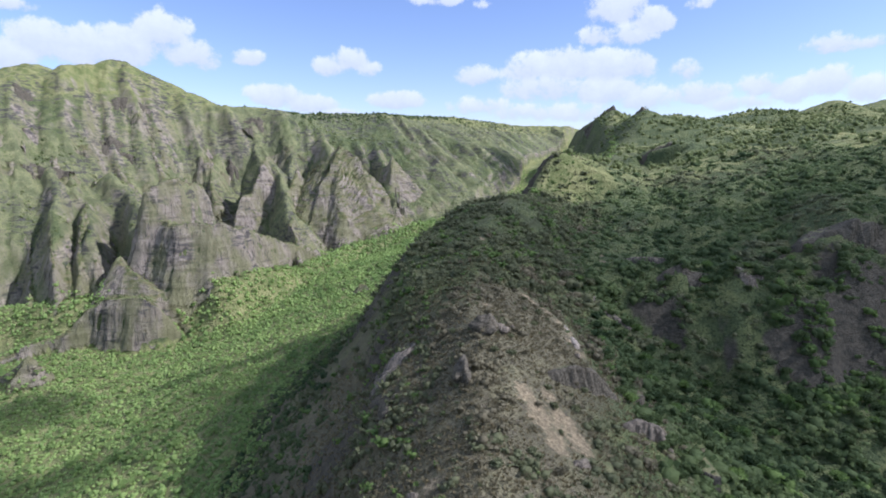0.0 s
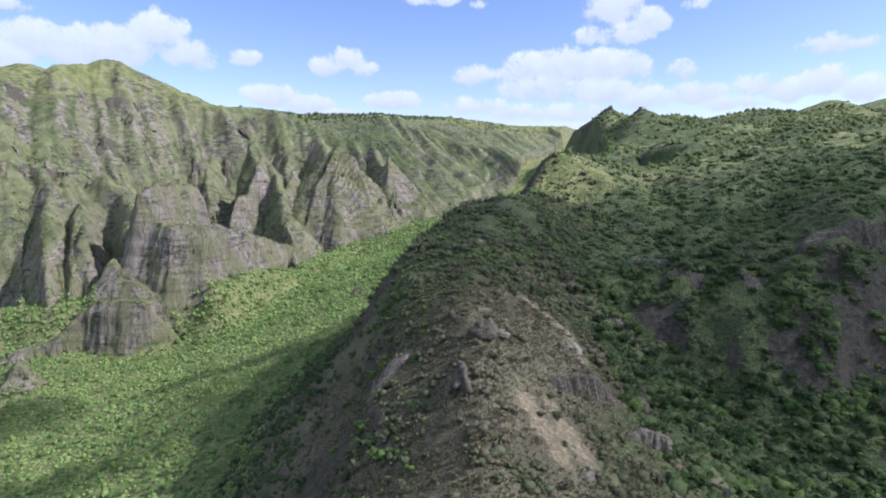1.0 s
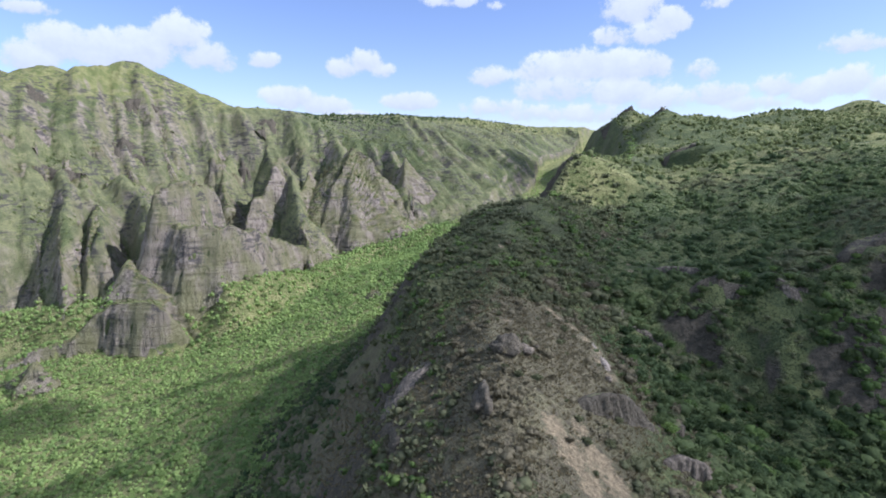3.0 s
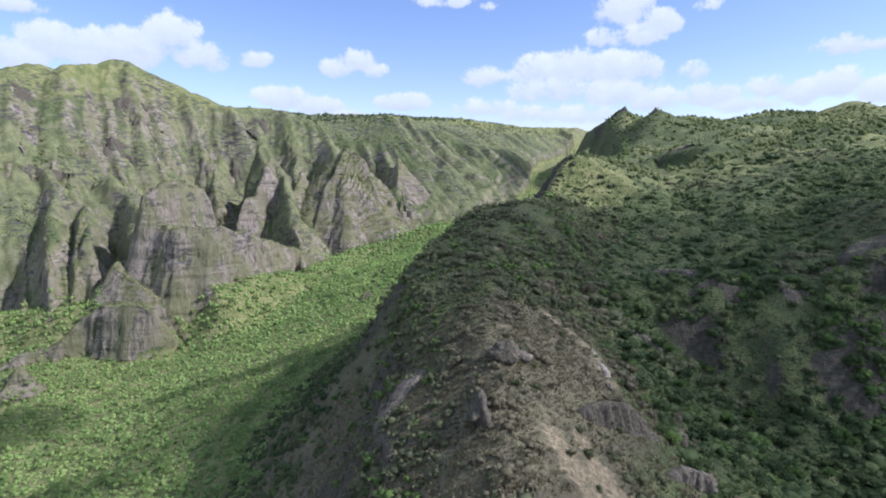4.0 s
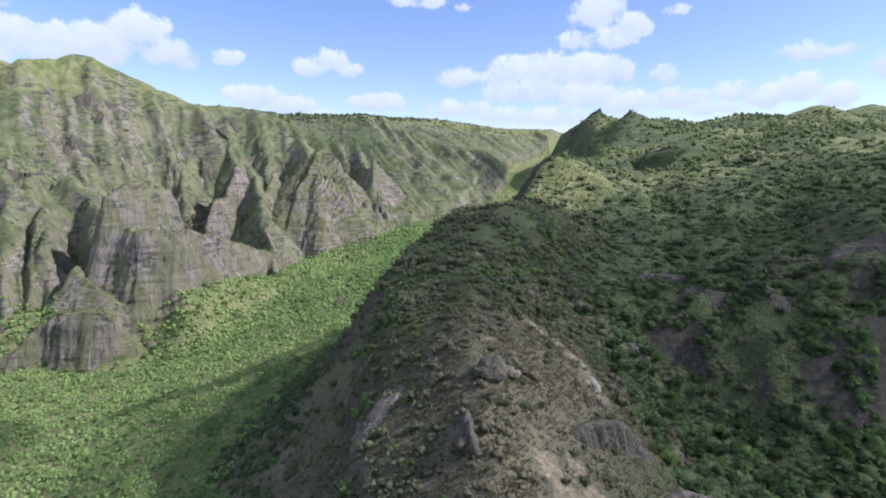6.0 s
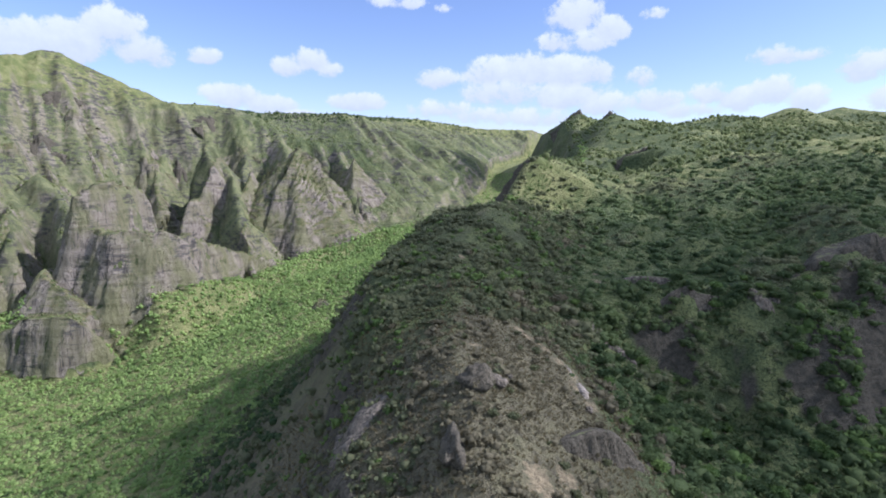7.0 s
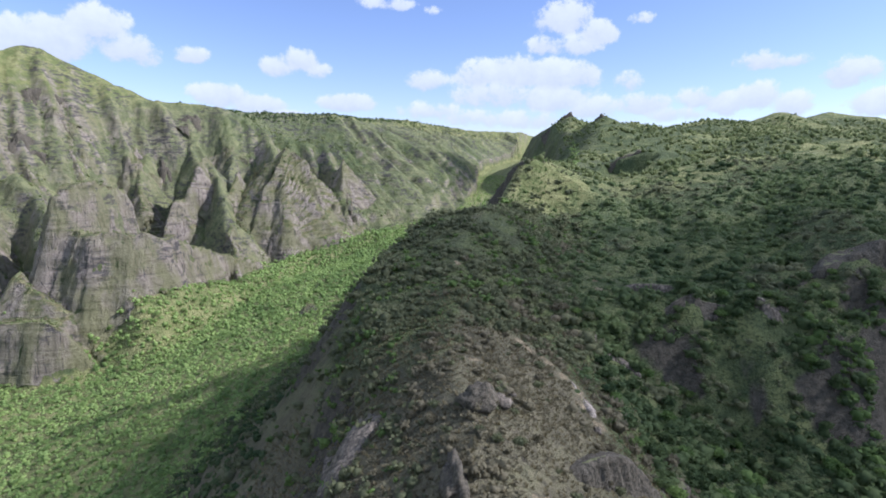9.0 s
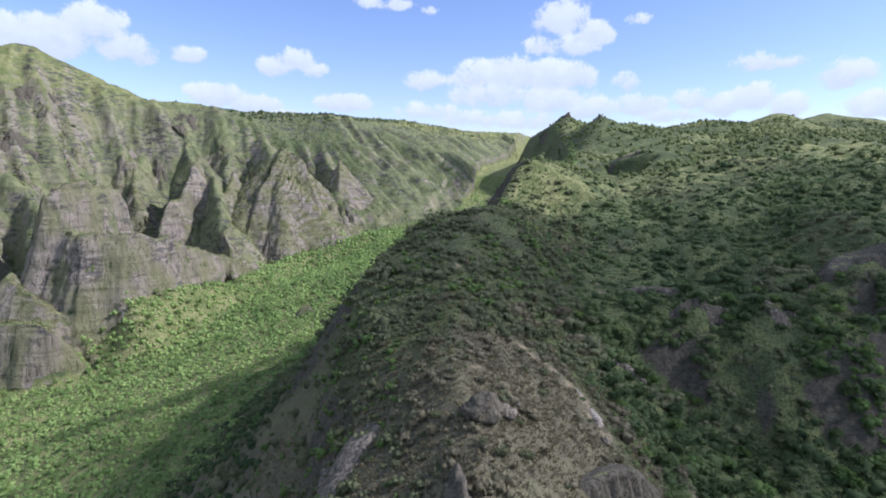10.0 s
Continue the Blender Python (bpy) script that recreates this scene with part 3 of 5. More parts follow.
# ribs and towers of rock: name, crest from its head to its foot, how steeply it falls to the crest's left and right, breadth of its top, what it is
CRAGS = [
    ("rock_buttress", [(-674, 900, 301), (-627, 835, 262), (-564, 730, 196), (-543, 702, 177), (-523, 672, 122)], 1.7, 5.0, 1.0, "brown-grey fluted basalt buttress with a sheer shaded side"),
    ("rock_buttress", [(-656, 1000, 309), (-585, 850, 246), (-547, 775, 222), (-518, 720, 193), (-505, 690, 126)], 1.8, 4.5, 1.0, "tall narrow basalt buttress rising from the forest edge"),
    ("rock_block", [(-388, 830, 279), (-399, 785, 290), (-418, 752, 283), (-424, 746, 276)], 4.2, 4.6, 8.0, "blocky bedded rock tower with a green flat top"),
    ("cliff_wall", [(-445, 775, 228), (-420, 738, 226), (-369, 722, 231), (-333, 728, 230), (-306, 755, 222), (-289, 795, 205), (-265, 835, 188)], 0.35, 3.0, 3.0, "sheer brown cliff with vertical cracks and pale streaks"),
    ("rock_buttress", [(-406, 735, 214), (-392, 712, 182), (-369, 692, 140), (-337, 680, 80)], 1.7, 4.0, 1.0, "slanting basalt rib beside the rock pyramid"),
    ("rock_buttress", [(-419, 735, 216), (-414, 712, 182), (-422, 700, 140)], 2.2, 5.0, 1.0, "short dark rib at the foot of the bedded tower"),
    ("rock_pyramid", [(-463, 745, 183), (-456, 708, 180), (-403, 688, 150)], 0.9, 1.5, 1.0, "broken pointed top of the valley's rock pyramid"),
    ("rock_pyramid", [(-491, 640, 97), (-465, 655, 123), (-440, 652, 136), (-397, 645, 142), (-374, 648, 137), (-363, 655, 116), (-338, 664, 66)], 0.3, 4.2, 2.0, "broad pyramid-shaped brown rock standing in the valley forest"),
    ("rock_spire", [(-381, 1060, 254), (-394, 1030, 247), (-401, 1005, 204)], 1.6, 3.0, 0.6, "small dark triangular rock spire"),
    ("rock_spire", [(-372, 1150, 331), (-371, 1100, 313), (-378, 1065, 270), (-372, 1035, 203)], 1.8, 3.4, 0.6, "pointed grey rock spire on the green slope"),
    ("rock_spire", [(-309, 1130, 302), (-306, 1060, 254), (-315, 1020, 212), (-321, 1000, 186)], 1.8, 3.4, 0.6, "slender grey rock spire on the green slope"),
    ("rock_fin", [(-280, 980, 213), (-271, 925, 207), (-250, 885, 186), (-238, 852, 154), (-231, 828, 105)], 2.4, 5.0, 0.8, "thin upright rock fin with one shaded side"),
    ("rock_tower", [(-220, 1150, 349), (-226, 1100, 314), (-246, 1055, 265), (-254, 1025, 217), (-258, 1000, 166), (-257, 985, 104)], 1.0, 5.0, 1.0, "great fluted grey rock tower above the valley floor"),
    ("rock_tower", [(-220, 1150, 349), (-174, 1130, 318), (-147, 1095, 257), (-123, 1070, 190), (-105, 1050, 130)], 5.0, 1.0, 1.0, "long descending shoulder of the great rock tower"),
    ("rock_tower", [(-219, 1145, 346), (-207, 1065, 276), (-196, 1015, 206), (-188, 978, 128)], 1.0, 1.2, 5.0, "fluted front of the great rock tower"),
    ("rock_tower", [(-116, 1200, 330), (-109, 1150, 256), (-98, 1110, 186), (-91, 1090, 140)], 1.1, 4.0, 1.0, "steep rock tower beside a deep shaded cleft"),
    ("rock_spire", [(-120, 1105, 256), (-118, 1092, 172)], 5.0, 5.0, 0.6, "thin pale rock needle in the shaded cleft"),
    ("rock_buttress", [(-44, 1170, 200), (-32, 1120, 166), (-42, 1090, 118)], 1.4, 2.8, 1.0, "low grey rock spur at the valley's head"),
    ("rock_buttress", [(-552, 570, 164), (-507, 560, 150), (-485, 555, 132), (-470, 548, 101)], 1.6, 1.8, 2.0, "rounded dark rock rib at the valley's edge"),
    ("rock_buttress", [(-562, 1270, 422), (-518, 1180, 344), (-491, 1125, 291), (-471, 1095, 242)], 1.5, 1.7, 1.0, "rock rib with a shaded side high on the slope"),
    ("rock_buttress", [(-675, 1240, 474), (-612, 1130, 374), (-538, 1050, 280)], 1.2, 1.8, 1.0, "long grassy rock rib below the summit"),
    ("rock_buttress", [(-708, 960, 337), (-673, 912, 307), (-649, 878, 258)], 1.5, 3.2, 0.8, "small cracked rib above the great buttress"),
    ("rock_buttress", [(-228, 1062, 268), (-225, 1015, 208), (-216, 972, 122)], 2.6, 3.6, 0.8, "narrow rib on the great rock tower's front"),
    ("rock_buttress", [(-203, 1062, 280), (-197, 1000, 202), (-191, 962, 120)], 2.4, 3.6, 0.8, "upright rib on the great rock tower's front"),
    ("rock_buttress", [(-171, 1085, 290), (-160, 1040, 217), (-148, 1000, 138)], 2.2, 3.6, 0.8, "worn rib beside the shaded cleft"),
    ("rock_buttress", [(-672, 830, 244), (-609, 745, 200), (-572, 690, 122)], 1.6, 3.6, 0.8, "broad sunlit rib of weathered basalt"),
    ("rock_buttress", [(-613, 850, 252), (-551, 750, 199), (-513, 690, 126)], 2.2, 4.2, 0.6, "thin rib between two shaded gullies"),
    ("rock_buttress", [(-545, 800, 224), (-507, 740, 192), (-485, 700, 130)], 1.8, 4.2, 0.6, "steep rib above the pyramid's forest"),
    ("rock_buttress", [(-489, 800, 226), (-458, 745, 190)], 2.0, 3.6, 0.6, "short rib beside a wooded gully"),
    ("rock_pillar", [(-367, 719, 222), (-363, 708, 196), (-359, 697, 140)], 3.0, 5.0, 0.6, "square basalt pillar on the sheer cliff"),
    ("rock_pillar", [(-331, 723, 222), (-329, 713, 190), (-326, 703, 138)], 3.0, 5.0, 0.6, "cracked basalt pillar on the sheer cliff"),
    ("rock_pillar", [(-313, 745, 218), (-309, 731, 186), (-305, 719, 136)], 3.0, 5.0, 0.6, "pale-streaked basalt pillar on the sheer cliff"),
    ("rock_pillar", [(-295, 788, 198), (-291, 775, 176), (-286, 762, 132)], 3.0, 5.0, 0.6, "grey basalt pillar near the cliff's end"),
    ("rock_pillar", [(-272, 818, 190), (-268, 805, 166), (-263, 792, 120)], 3.0, 5.0, 0.6, "dark basalt pillar next to the rock fin"),
    ("rock_buttress", [(-285, 1240, 359), (-283, 1150, 268)], 1.6, 2.6, 0.8, "grey rib behind the great rock tower"),
    ("rock_buttress", [(-720, 1120, 438), (-645, 1050, 364), (-600, 1005, 290)], 1.2, 2.0, 1.0, "stepped rock rib under the summit cliffs"),
]


def rib_height(x, y, crest, fall_left, fall_right, top):
    q, (zc,), run = along(crest, x + 4 * fbm(x, y, 30, 3), y + 4 * fbm(x + 77, y, 30, 3))
    a = np.abs(q)
    notch = 6 * (ridged(run, run * 0 + 2, 34, 3) - 0.75)
    flutes = 5.0 * (ridged(run + 0.1 * x, a * 0.06, 24, 3) - 0.45) * step(a, 2, 16)
    return zc + notch - np.where(q > 0, fall_left, fall_right) * np.maximum(a - top - flutes, 0) - 0.3 * np.minimum(a, top)


wall_x, wall_y = np.meshgrid(WX, WY, indexing="ij")
wall_raw, wall_info = raw_land(wall_x, wall_y)
wall_z = wall_raw + wall_info["wall"] * (2.2 * fbm(wall_x, wall_y, 24, 4) + 5 * fbm(wall_x, wall_y, 70, 3))
# clefts and wooded gullies: x, y, depth; how wide
for line, wide_ in (([(-185, 1250, 10), (-150, 1165, 62), (-131, 1085, 30), (-128, 1065, 0)], 19), ([(-575, 925, 5), (-520, 812, 34), (-485, 735, 14)], 20), ([(-545, 1160, 26), (-517, 1090, 18)], 24), ([(-600, 860, 20), (-553, 790, 24), (-530, 735, 10)], 12), ([(-350, 1090, 24), (-335, 1010, 18)], 16), ([(-290, 1080, 34), (-276, 1000, 20)], 15)):
    q, (deep_,), _ = along(line, wall_x + 5 * fbm(wall_x, wall_y, 30, 3), wall_y)
    wall_z = np.maximum(wall_z - deep_ * (1 - step(np.abs(q), 0.35 * wide_, wide_)), wall_info["floor"])
wall_owner = np.full(wall_z.shape, -1)
for k, (_, crest, fall_left, fall_right, top, _) in enumerate(CRAGS):
    if CRAGS[k][0] == "rock_buttress":
        under = raw_land(np.array([[p[0] for p in crest]], float), np.array([[p[1] for p in crest]], float))[0][0]
        crest = [(p[0], p[1], min(p[2], b_ + 14 * n_ - 3)) for n_, (p, b_) in enumerate(zip(crest, under))]
    rib = rib_height(wall_x, wall_y, crest, fall_left, fall_right, top)
    wall_owner = np.where(rib > wall_z + 1.5, k, wall_owner)
    wall_z = np.maximum(wall_z, rib)
keep_still = 1 - np.maximum(wall_info["wall"], wall_owner >= 0) * step(wall_z - wall_info["floor"], 2, 14)
rim = np.minimum(np.minimum(wall_x - WX[0], WX[-1] - wall_x), np.minimum(wall_y - WY[0], WY[-1] - wall_y))
keep_still = np.maximum(keep_still, 1 - step(rim, 10, 90))
worn, wall_runoff = cut_by_water(wall_z, np.maximum(keep_still, 0.5 * (wall_owner >= 0)), 12, 0.016, 5)
tier_ = 12.0 + 3 * fbm(wall_x, wall_y, 130, 2)
level_ = (worn + 0.03 * wall_x) / tier_
bench = (np.floor(level_) + step(level_ - np.floor(level_), 0.3, 0.7)) * tier_ - 0.03 * wall_x
worn = worn + (bench - worn) * np.clip(0.22 + 0.6 * fbm(wall_x + 300, wall_y, 90, 3) + 0.35 * ((wall_owner == 2) | (wall_owner == 3)), 0, 0.7) * (1 - keep_still)
WALL_RISE = worn - wall_raw
WALL_WET = np.log1p(wall_runoff)


def on_grid(table, x, y):
    """A table over the wall's grid, read between its points; 0 outside."""
    u, v = (x - WX[0]) / WALL_STEP, (y - WY[0]) / WALL_STEP
    inside = (u >= 0) & (v >= 0) & (u < len(WX) - 1.001) & (v < len(WY) - 1.001)
    u, v = np.clip(u, 0, len(WX) - 1.001), np.clip(v, 0, len(WY) - 1.001)
    i, j = u.astype(int), v.astype(int)
    fu, fv = u - i, v - j
    return inside * ((table[i, j] * (1 - fu) + table[i + 1, j] * fu) * (1 - fv) + (table[i, j + 1] * (1 - fu) + table[i + 1, j + 1] * fu) * fv)


def land(x, y):
    z, found = raw_land(x, y)
    return z + on_grid(WALL_RISE, x, y), found


def spread(*runs):
    """Grid lines: runs of (start, end, spacing), joined."""
    out = []
    for a, b, k in runs:
        out.extend(np.arange(a, b, k))
    return np.array(out + [runs[-1][1]], dtype=float)


GX = spread((-4400, -1500, 145), (-1500, -1000, 25), (-1000, -130, 3.4), (-130, 330, 3.7), (330, 700, 8), (700, 2000, 26), (2000, 4400, 120))
GY = spread((-900, 0, 60), (0, 90, 9), (90, 420, 3.3), (420, 560, 4.8), (560, 1300, 3.6), (1300, 1650, 6), (1650, 3200, 17), (3200, 4750, 50))
XX, YY = np.meshgrid(GX, GY, indexing="ij")
ZZ, info = land(XX, YY)
dzx, dzy = np.gradient(ZZ, GX, GY)
SLOPE = np.hypot(dzx, dzy)


def sheet(name, xx, yy, zz, shares, mat):
    nx, ny = xx.shape
    me = bpy.data.meshes.new(name)
    idx = np.arange(nx * ny).reshape(nx, ny)
    quads = np.stack([idx[:-1, :-1], idx[1:, :-1], idx[1:, 1:], idx[:-1, 1:]], -1).reshape(-1, 4)
    me.vertices.add(nx * ny)
    me.vertices.foreach_set("co", np.stack([xx, yy, zz], -1).astype(np.float32).ravel())
    me.loops.add(quads.size)
    me.loops.foreach_set("vertex_index", quads.astype(np.int32).ravel())
    me.polygons.add(len(quads))
    me.polygons.foreach_set("loop_start", np.arange(0, quads.size, 4, dtype=np.int32))
    me.update(calc_edges=True)
    me.polygons.foreach_set("use_smooth", np.ones(len(quads), dtype=bool))
    for key, value in shares.items():
        me.attributes.new(key, "FLOAT", "POINT").data.foreach_set("value", value.astype(np.float32).ravel())
    me.materials.append(mat)
    return new(name, me)


on_far = info["wall"]
grade = fbm(XX, YY, 100, 5)
wet = on_grid(WALL_WET, XX, YY)
rocky = np.where(on_far, np.clip(-0.05 + 0.6 * grade + 0.65 * step(SLOPE, 0.9, 1.7) - 0.10 * step(wet, 1.5, 4.5) + 0.3 * step(XX, -160, -60) * (1 - step(ZZ, 330, 380)) - 0.25 * step(ZZ, 400, 470), 0, 0.95), step(SLOPE + 0.9 * fbm(XX, YY, 45, 4), 1.15, 1.55) * (1 - 0.85 * step(YY, 440, 500)))
valley = step(info["floor"] + 16 - ZZ, -6, 10) * (XX < 60 + 0.4 * np.maximum(YY - 1000, 0))
on_bowl = (~on_far) & (info["d"] < 0)
lush = np.where(on_far, 0.45 - 0.05 * step(XX, -260, -60) + 0.7 * fbm(XX, YY, 150, 4) - 0.5 * step(SLOPE, 0.8, 1.5) + 0.35 * step(wet, 1.5, 4.0), np.where(on_bowl, 0.25 + 0.75 * step(info["away"], 25, 85) + 0.4 * step(YY, 232, 290), np.maximum(valley, 0.15 + 0.35 * fbm(XX, YY, 70, 4) + 0.5 * step(YY, 225, 285) - 0.4 * step(info["away"], 45, 75) * (1 - step(YY, 330, 420)))))
meadow = np.where(on_far, step(ZZ, 400, 470) * 0.8, np.where(on_bowl, step(YY, 520, 640) * (0.42 + 0.7 * fbm(XX, YY, 130, 4)), 0.75 * valley))
meadow = np.maximum(meadow, 0.85 * spur_grass(XX, YY) * (~on_far))
earth = np.where((~on_far) & (info["away"] < 60) & (YY < 420), (0.18 + 0.42 * fbm(XX, YY, 38, 5)) * (1 - step(YY, 235, 285)), 0.0)
lush = lush - 0.7 * open_top(XX, YY)
earth = np.maximum(earth + 0.12 * open_top(XX, YY), 1.05 * bare(XX, YY))
rock_under = on_grid((wall_owner >= 0).astype(float), XX, YY) > 0.99
ground = tagged(sheet("ground", XX, YY, ZZ - 6.0 * rock_under, dict(rocky=rocky, lush=lush, meadow=meadow, earth=earth, olive=on_far.astype(float)), soil), "green and brown volcanic mountain land with ridges, valley and cliffs", "ground", kind="structure")


# ---- cliffs and crags ----
def part(name, me, mat, parent=None, label=""):
    me.materials.append(mat)
    ob = new(name, me)
    if parent is not None:
        ob.parent = parent
    if label:
        tagged(ob, label)
    return ob


def heights(x, y):
    return land(np.atleast_2d(x), np.atleast_2d(y))[0].reshape(np.shape(x))


LEDGES = {}


def islands(quads):
    """Splits faces into the pieces that hang together, leaving out crumbs."""
    up_ = list(range(int(quads.max()) + 1))

    def root_of(a):
        while up_[a] != a:
            up_[a] = up_[up_[a]]
            a = up_[a]
        return a

    for a, b, c_, d in quads.tolist():
        r = root_of(a)
        for v in (b, c_, d):
            up_[root_of(v)] = r
    mark = np.array([root_of(a) for a in quads[:, 0].tolist()])
    names_, counts = np.unique(mark, return_counts=True)
    return [quads[mark == n_] for n_, many_ in zip(names_, counts) if many_ > 0.04 * len(quads) + 6] or [quads]


def crag(name, crest, fall_left, fall_right, label, category="cliff", flute=15.0, depth=8.0, spacing=2.0, reach=90.0, top=3.0, mat=None, kind="", group="crags of the valley wall", ledge=0.75, bedded=0.45, proud=1e6):
    """A crag whose top follows the crest line and falls steeply to both sides, with flutes and ledges worn into its faces."""
    xs, ys = [p[0] for p in crest], [p[1] for p in crest]
    gx, gy = np.arange(min(xs) - reach, max(xs) + reach, spacing), np.arange(min(ys) - reach, max(ys) + reach, spacing)
    x, y = np.meshgrid(gx, gy, indexing="ij")
    base = heights(x, y)
    w = flute * 0.35
    q, (zc,), run = along(crest, x + w * fbm(x, y, flute * 2.2, 3), y + w * fbm(x + 77, y, flute * 2.2, 3))
    a = np.abs(q)
    flutes = (ridged(run + 0.4 * fbm(x, y, 30, 2) * flute, a * 0.08, flute, 4) - 0.4) * depth * step(a, 2, 22)
    fall = np.where(q > 0, fall_left, fall_right)
    drop = fall * (np.sqrt(np.maximum(a - flutes, 0) ** 2 + top ** 2) - top)
    z = zc - drop + 0.10 * depth * fbm(x, y, 9, 3)
    tier = 17.0 + 4 * fbm(x, y, 80, 2)
    stepped = (np.floor(z / tier) + step(z / tier - np.floor(z / tier), 0.25, 0.75)) * tier
    z = z * (1 - bedded) + stepped * bedded
    z = np.minimum(z, base + proud)
    keep = z > base - 4
    if not keep.any():
        return None
    cells = keep[:-1, :-1] | keep[1:, :-1] | keep[1:, 1:] | keep[:-1, 1:]
    z = np.maximum(z, base - 9)
    idx = np.arange(x.size).reshape(x.shape)
    quads = np.stack([idx[:-1, :-1], idx[1:, :-1], idx[1:, 1:], idx[:-1, 1:]], -1)[cells]
    used, back = np.unique(quads, return_inverse=True)
    gx_, gy_ = np.gradient(z, spacing)
    lean_ = np.hypot(gx_, gy_) + 1e-6
    push = step(lean_, 0.6, 1.6) * (1.6 * (ridged(run * 1.3, z * 0.16, flute * 0.55, 4) - 0.3) * depth * 0.45 + depth * 0.30 * fbm(z * 1.0, run * 0.12, 13, 4))
    co = np.stack([(x - gx_ / lean_ * push).ravel()[used], (y - gy_ / lean_ * push).ravel()[used], z.ravel()[used]], -1)
    origin = np.array([xs[0], ys[0], float(co[:, 2].min())])
    ob = new(name)
    ob.location = origin.tolist()
    quads = back.reshape(-1, 4)
    flat_ = (lean_.ravel()[used])[quads].mean(1) < ledge
    for piece, pick, stuff_ in (("rock_face", ~flat_, mat or rock), ("ledge", flat_, turf)):
        if not pick.any():
            continue
        for group_ in islands(quads[pick]) if piece == "rock_face" else [quads[pick]]:
            some, again = np.unique(group_, return_inverse=True)
            me = bpy.data.meshes.new(piece)
            me.from_pydata((co - origin)[some].tolist(), [], again.reshape(-1, 4).tolist())
            me.polygons.foreach_set("use_smooth", np.ones(len(me.polygons), dtype=bool))
            bit = part(piece, me, stuff_, ob)
            if piece == "ledge":
                LEDGES.setdefault(name, []).append(co[some])
                tagged(bit, "grassy ledges on the rock", kind="stuff")
    return tagged(ob, label, category, group, kind)


def wall_crag(k):
    """The worn rock of one rib, tower or spire, as a thing of its own with bare faces and grassy ledges."""
    name, _, _, _, _, label = CRAGS[k]
    own_i, own_j = np.nonzero(wall_owner == k)
    if len(own_i) < 12:
        return
    i0, i1, j0, j1 = max(own_i.min() - 2, 0), min(own_i.max() + 3, len(WX) - 1), max(own_j.min() - 2, 0), min(own_j.max() + 3, len(WY) - 1)
    fine = WALL_STEP / 1.6
    x, y = np.meshgrid(np.arange(WX[i0], WX[i1], fine), np.arange(WY[j0], WY[j1], fine), indexing="ij")
    z = heights(x, y)
    keep = on_grid((wall_owner == k).astype(float), x, y) > 0.02
    gx_, gy_ = np.gradient(z, fine)
    lean_ = np.hypot(gx_, gy_) + 1e-6
    run = 0.6 * x - 0.8 * y
    push = step(lean_, 0.6, 1.6) * (4.2 * (ridged(run + 4 * fbm(x, y, 40, 2), z * 0.10, 15, 4) - 0.5) + 2.4 * fbm(z, run * 0.10, 11, 4) + 1.3 * fbm(z * 0.9 + 50, run * 0.5, 5, 3))
    z = z + 0.7 * fbm(x, y, 6, 3) * step(lean_, 0.5, 1.2)
    cells = keep[:-1, :-1] & keep[1:, :-1] & keep[1:, 1:] & keep[:-1, 1:]
    idx = np.arange(x.size).reshape(x.shape)
    quads = np.stack([idx[:-1, :-1], idx[1:, :-1], idx[1:, 1:], idx[:-1, 1:]], -1)[cells]
    if not len(quads):
        return
    used, back_ = np.unique(quads, return_inverse=True)
    co = np.stack([(x - gx_ / lean_ * push).ravel()[used], (y - gy_ / lean_ * push).ravel()[used], z.ravel()[used] + 0.25], -1)
    origin = co.min(0)
    ob = new(name)
    ob.location = origin.tolist()
    quads = back_.reshape(-1, 4)
    flat_ = (lean_.ravel()[used])[quads].mean(1) < 0.75
    for piece, pick, stuff_ in (("rock_face", ~flat_, rock), ("ledge", flat_, turf)):
        if not pick.any():
            continue
        for group_ in islands(quads[pick]) if piece == "rock_face" else [quads[pick]]:
            some, again = np.unique(group_, return_inverse=True)
            me = bpy.data.meshes.new(piece)
            me.from_pydata((co - origin)[some].tolist(), [], again.reshape(-1, 4).tolist())
            me.polygons.foreach_set("use_smooth", np.ones(len(me.polygons), dtype=bool))
            bit = part(piece, me, stuff_, ob)
            if piece == "ledge":
                LEDGES.setdefault(name, []).append(co[some])
                tagged(bit, "grassy ledges on the rock", kind="stuff")
    tagged(ob, label, "cliff", "crags of the valley wall")


for k in range(len(CRAGS)):
    wall_crag(k)


# the spur's side away from the sun has its shade in the rock colour
crag("rock_spur", [(133, 616, 321), (122, 634, 303), (107, 656, 279), (92, 680, 240)], 2.6, 2.8, "sheer rock side of the grassy ridge spur, coloured dark for its shade", "cliff", 12, 5, 1.6, 60, 2.0, dark_rock, "", "outcrops of the ridge", 0.5, 0.0)


# ---- rock outcrops on the ridge and the bowl ----
def outcrop(name, crest, fall_left, fall_right, label, mat, flute=3.0, depth=1.6, top=1.0, reach=14.0, spacing=0.6, group="outcrops of the ridge", proud=1e6):
    crest = [(x, y, float(heights(np.array([x]), np.array([y]))[0]) + h) for x, y, h in crest]
    return crag(name, crest, fall_left, fall_right, label, "rock", flute, depth, spacing, reach, top, mat, "", group, 0.3 if spacing < 1 else 0.6, 0.45, proud)


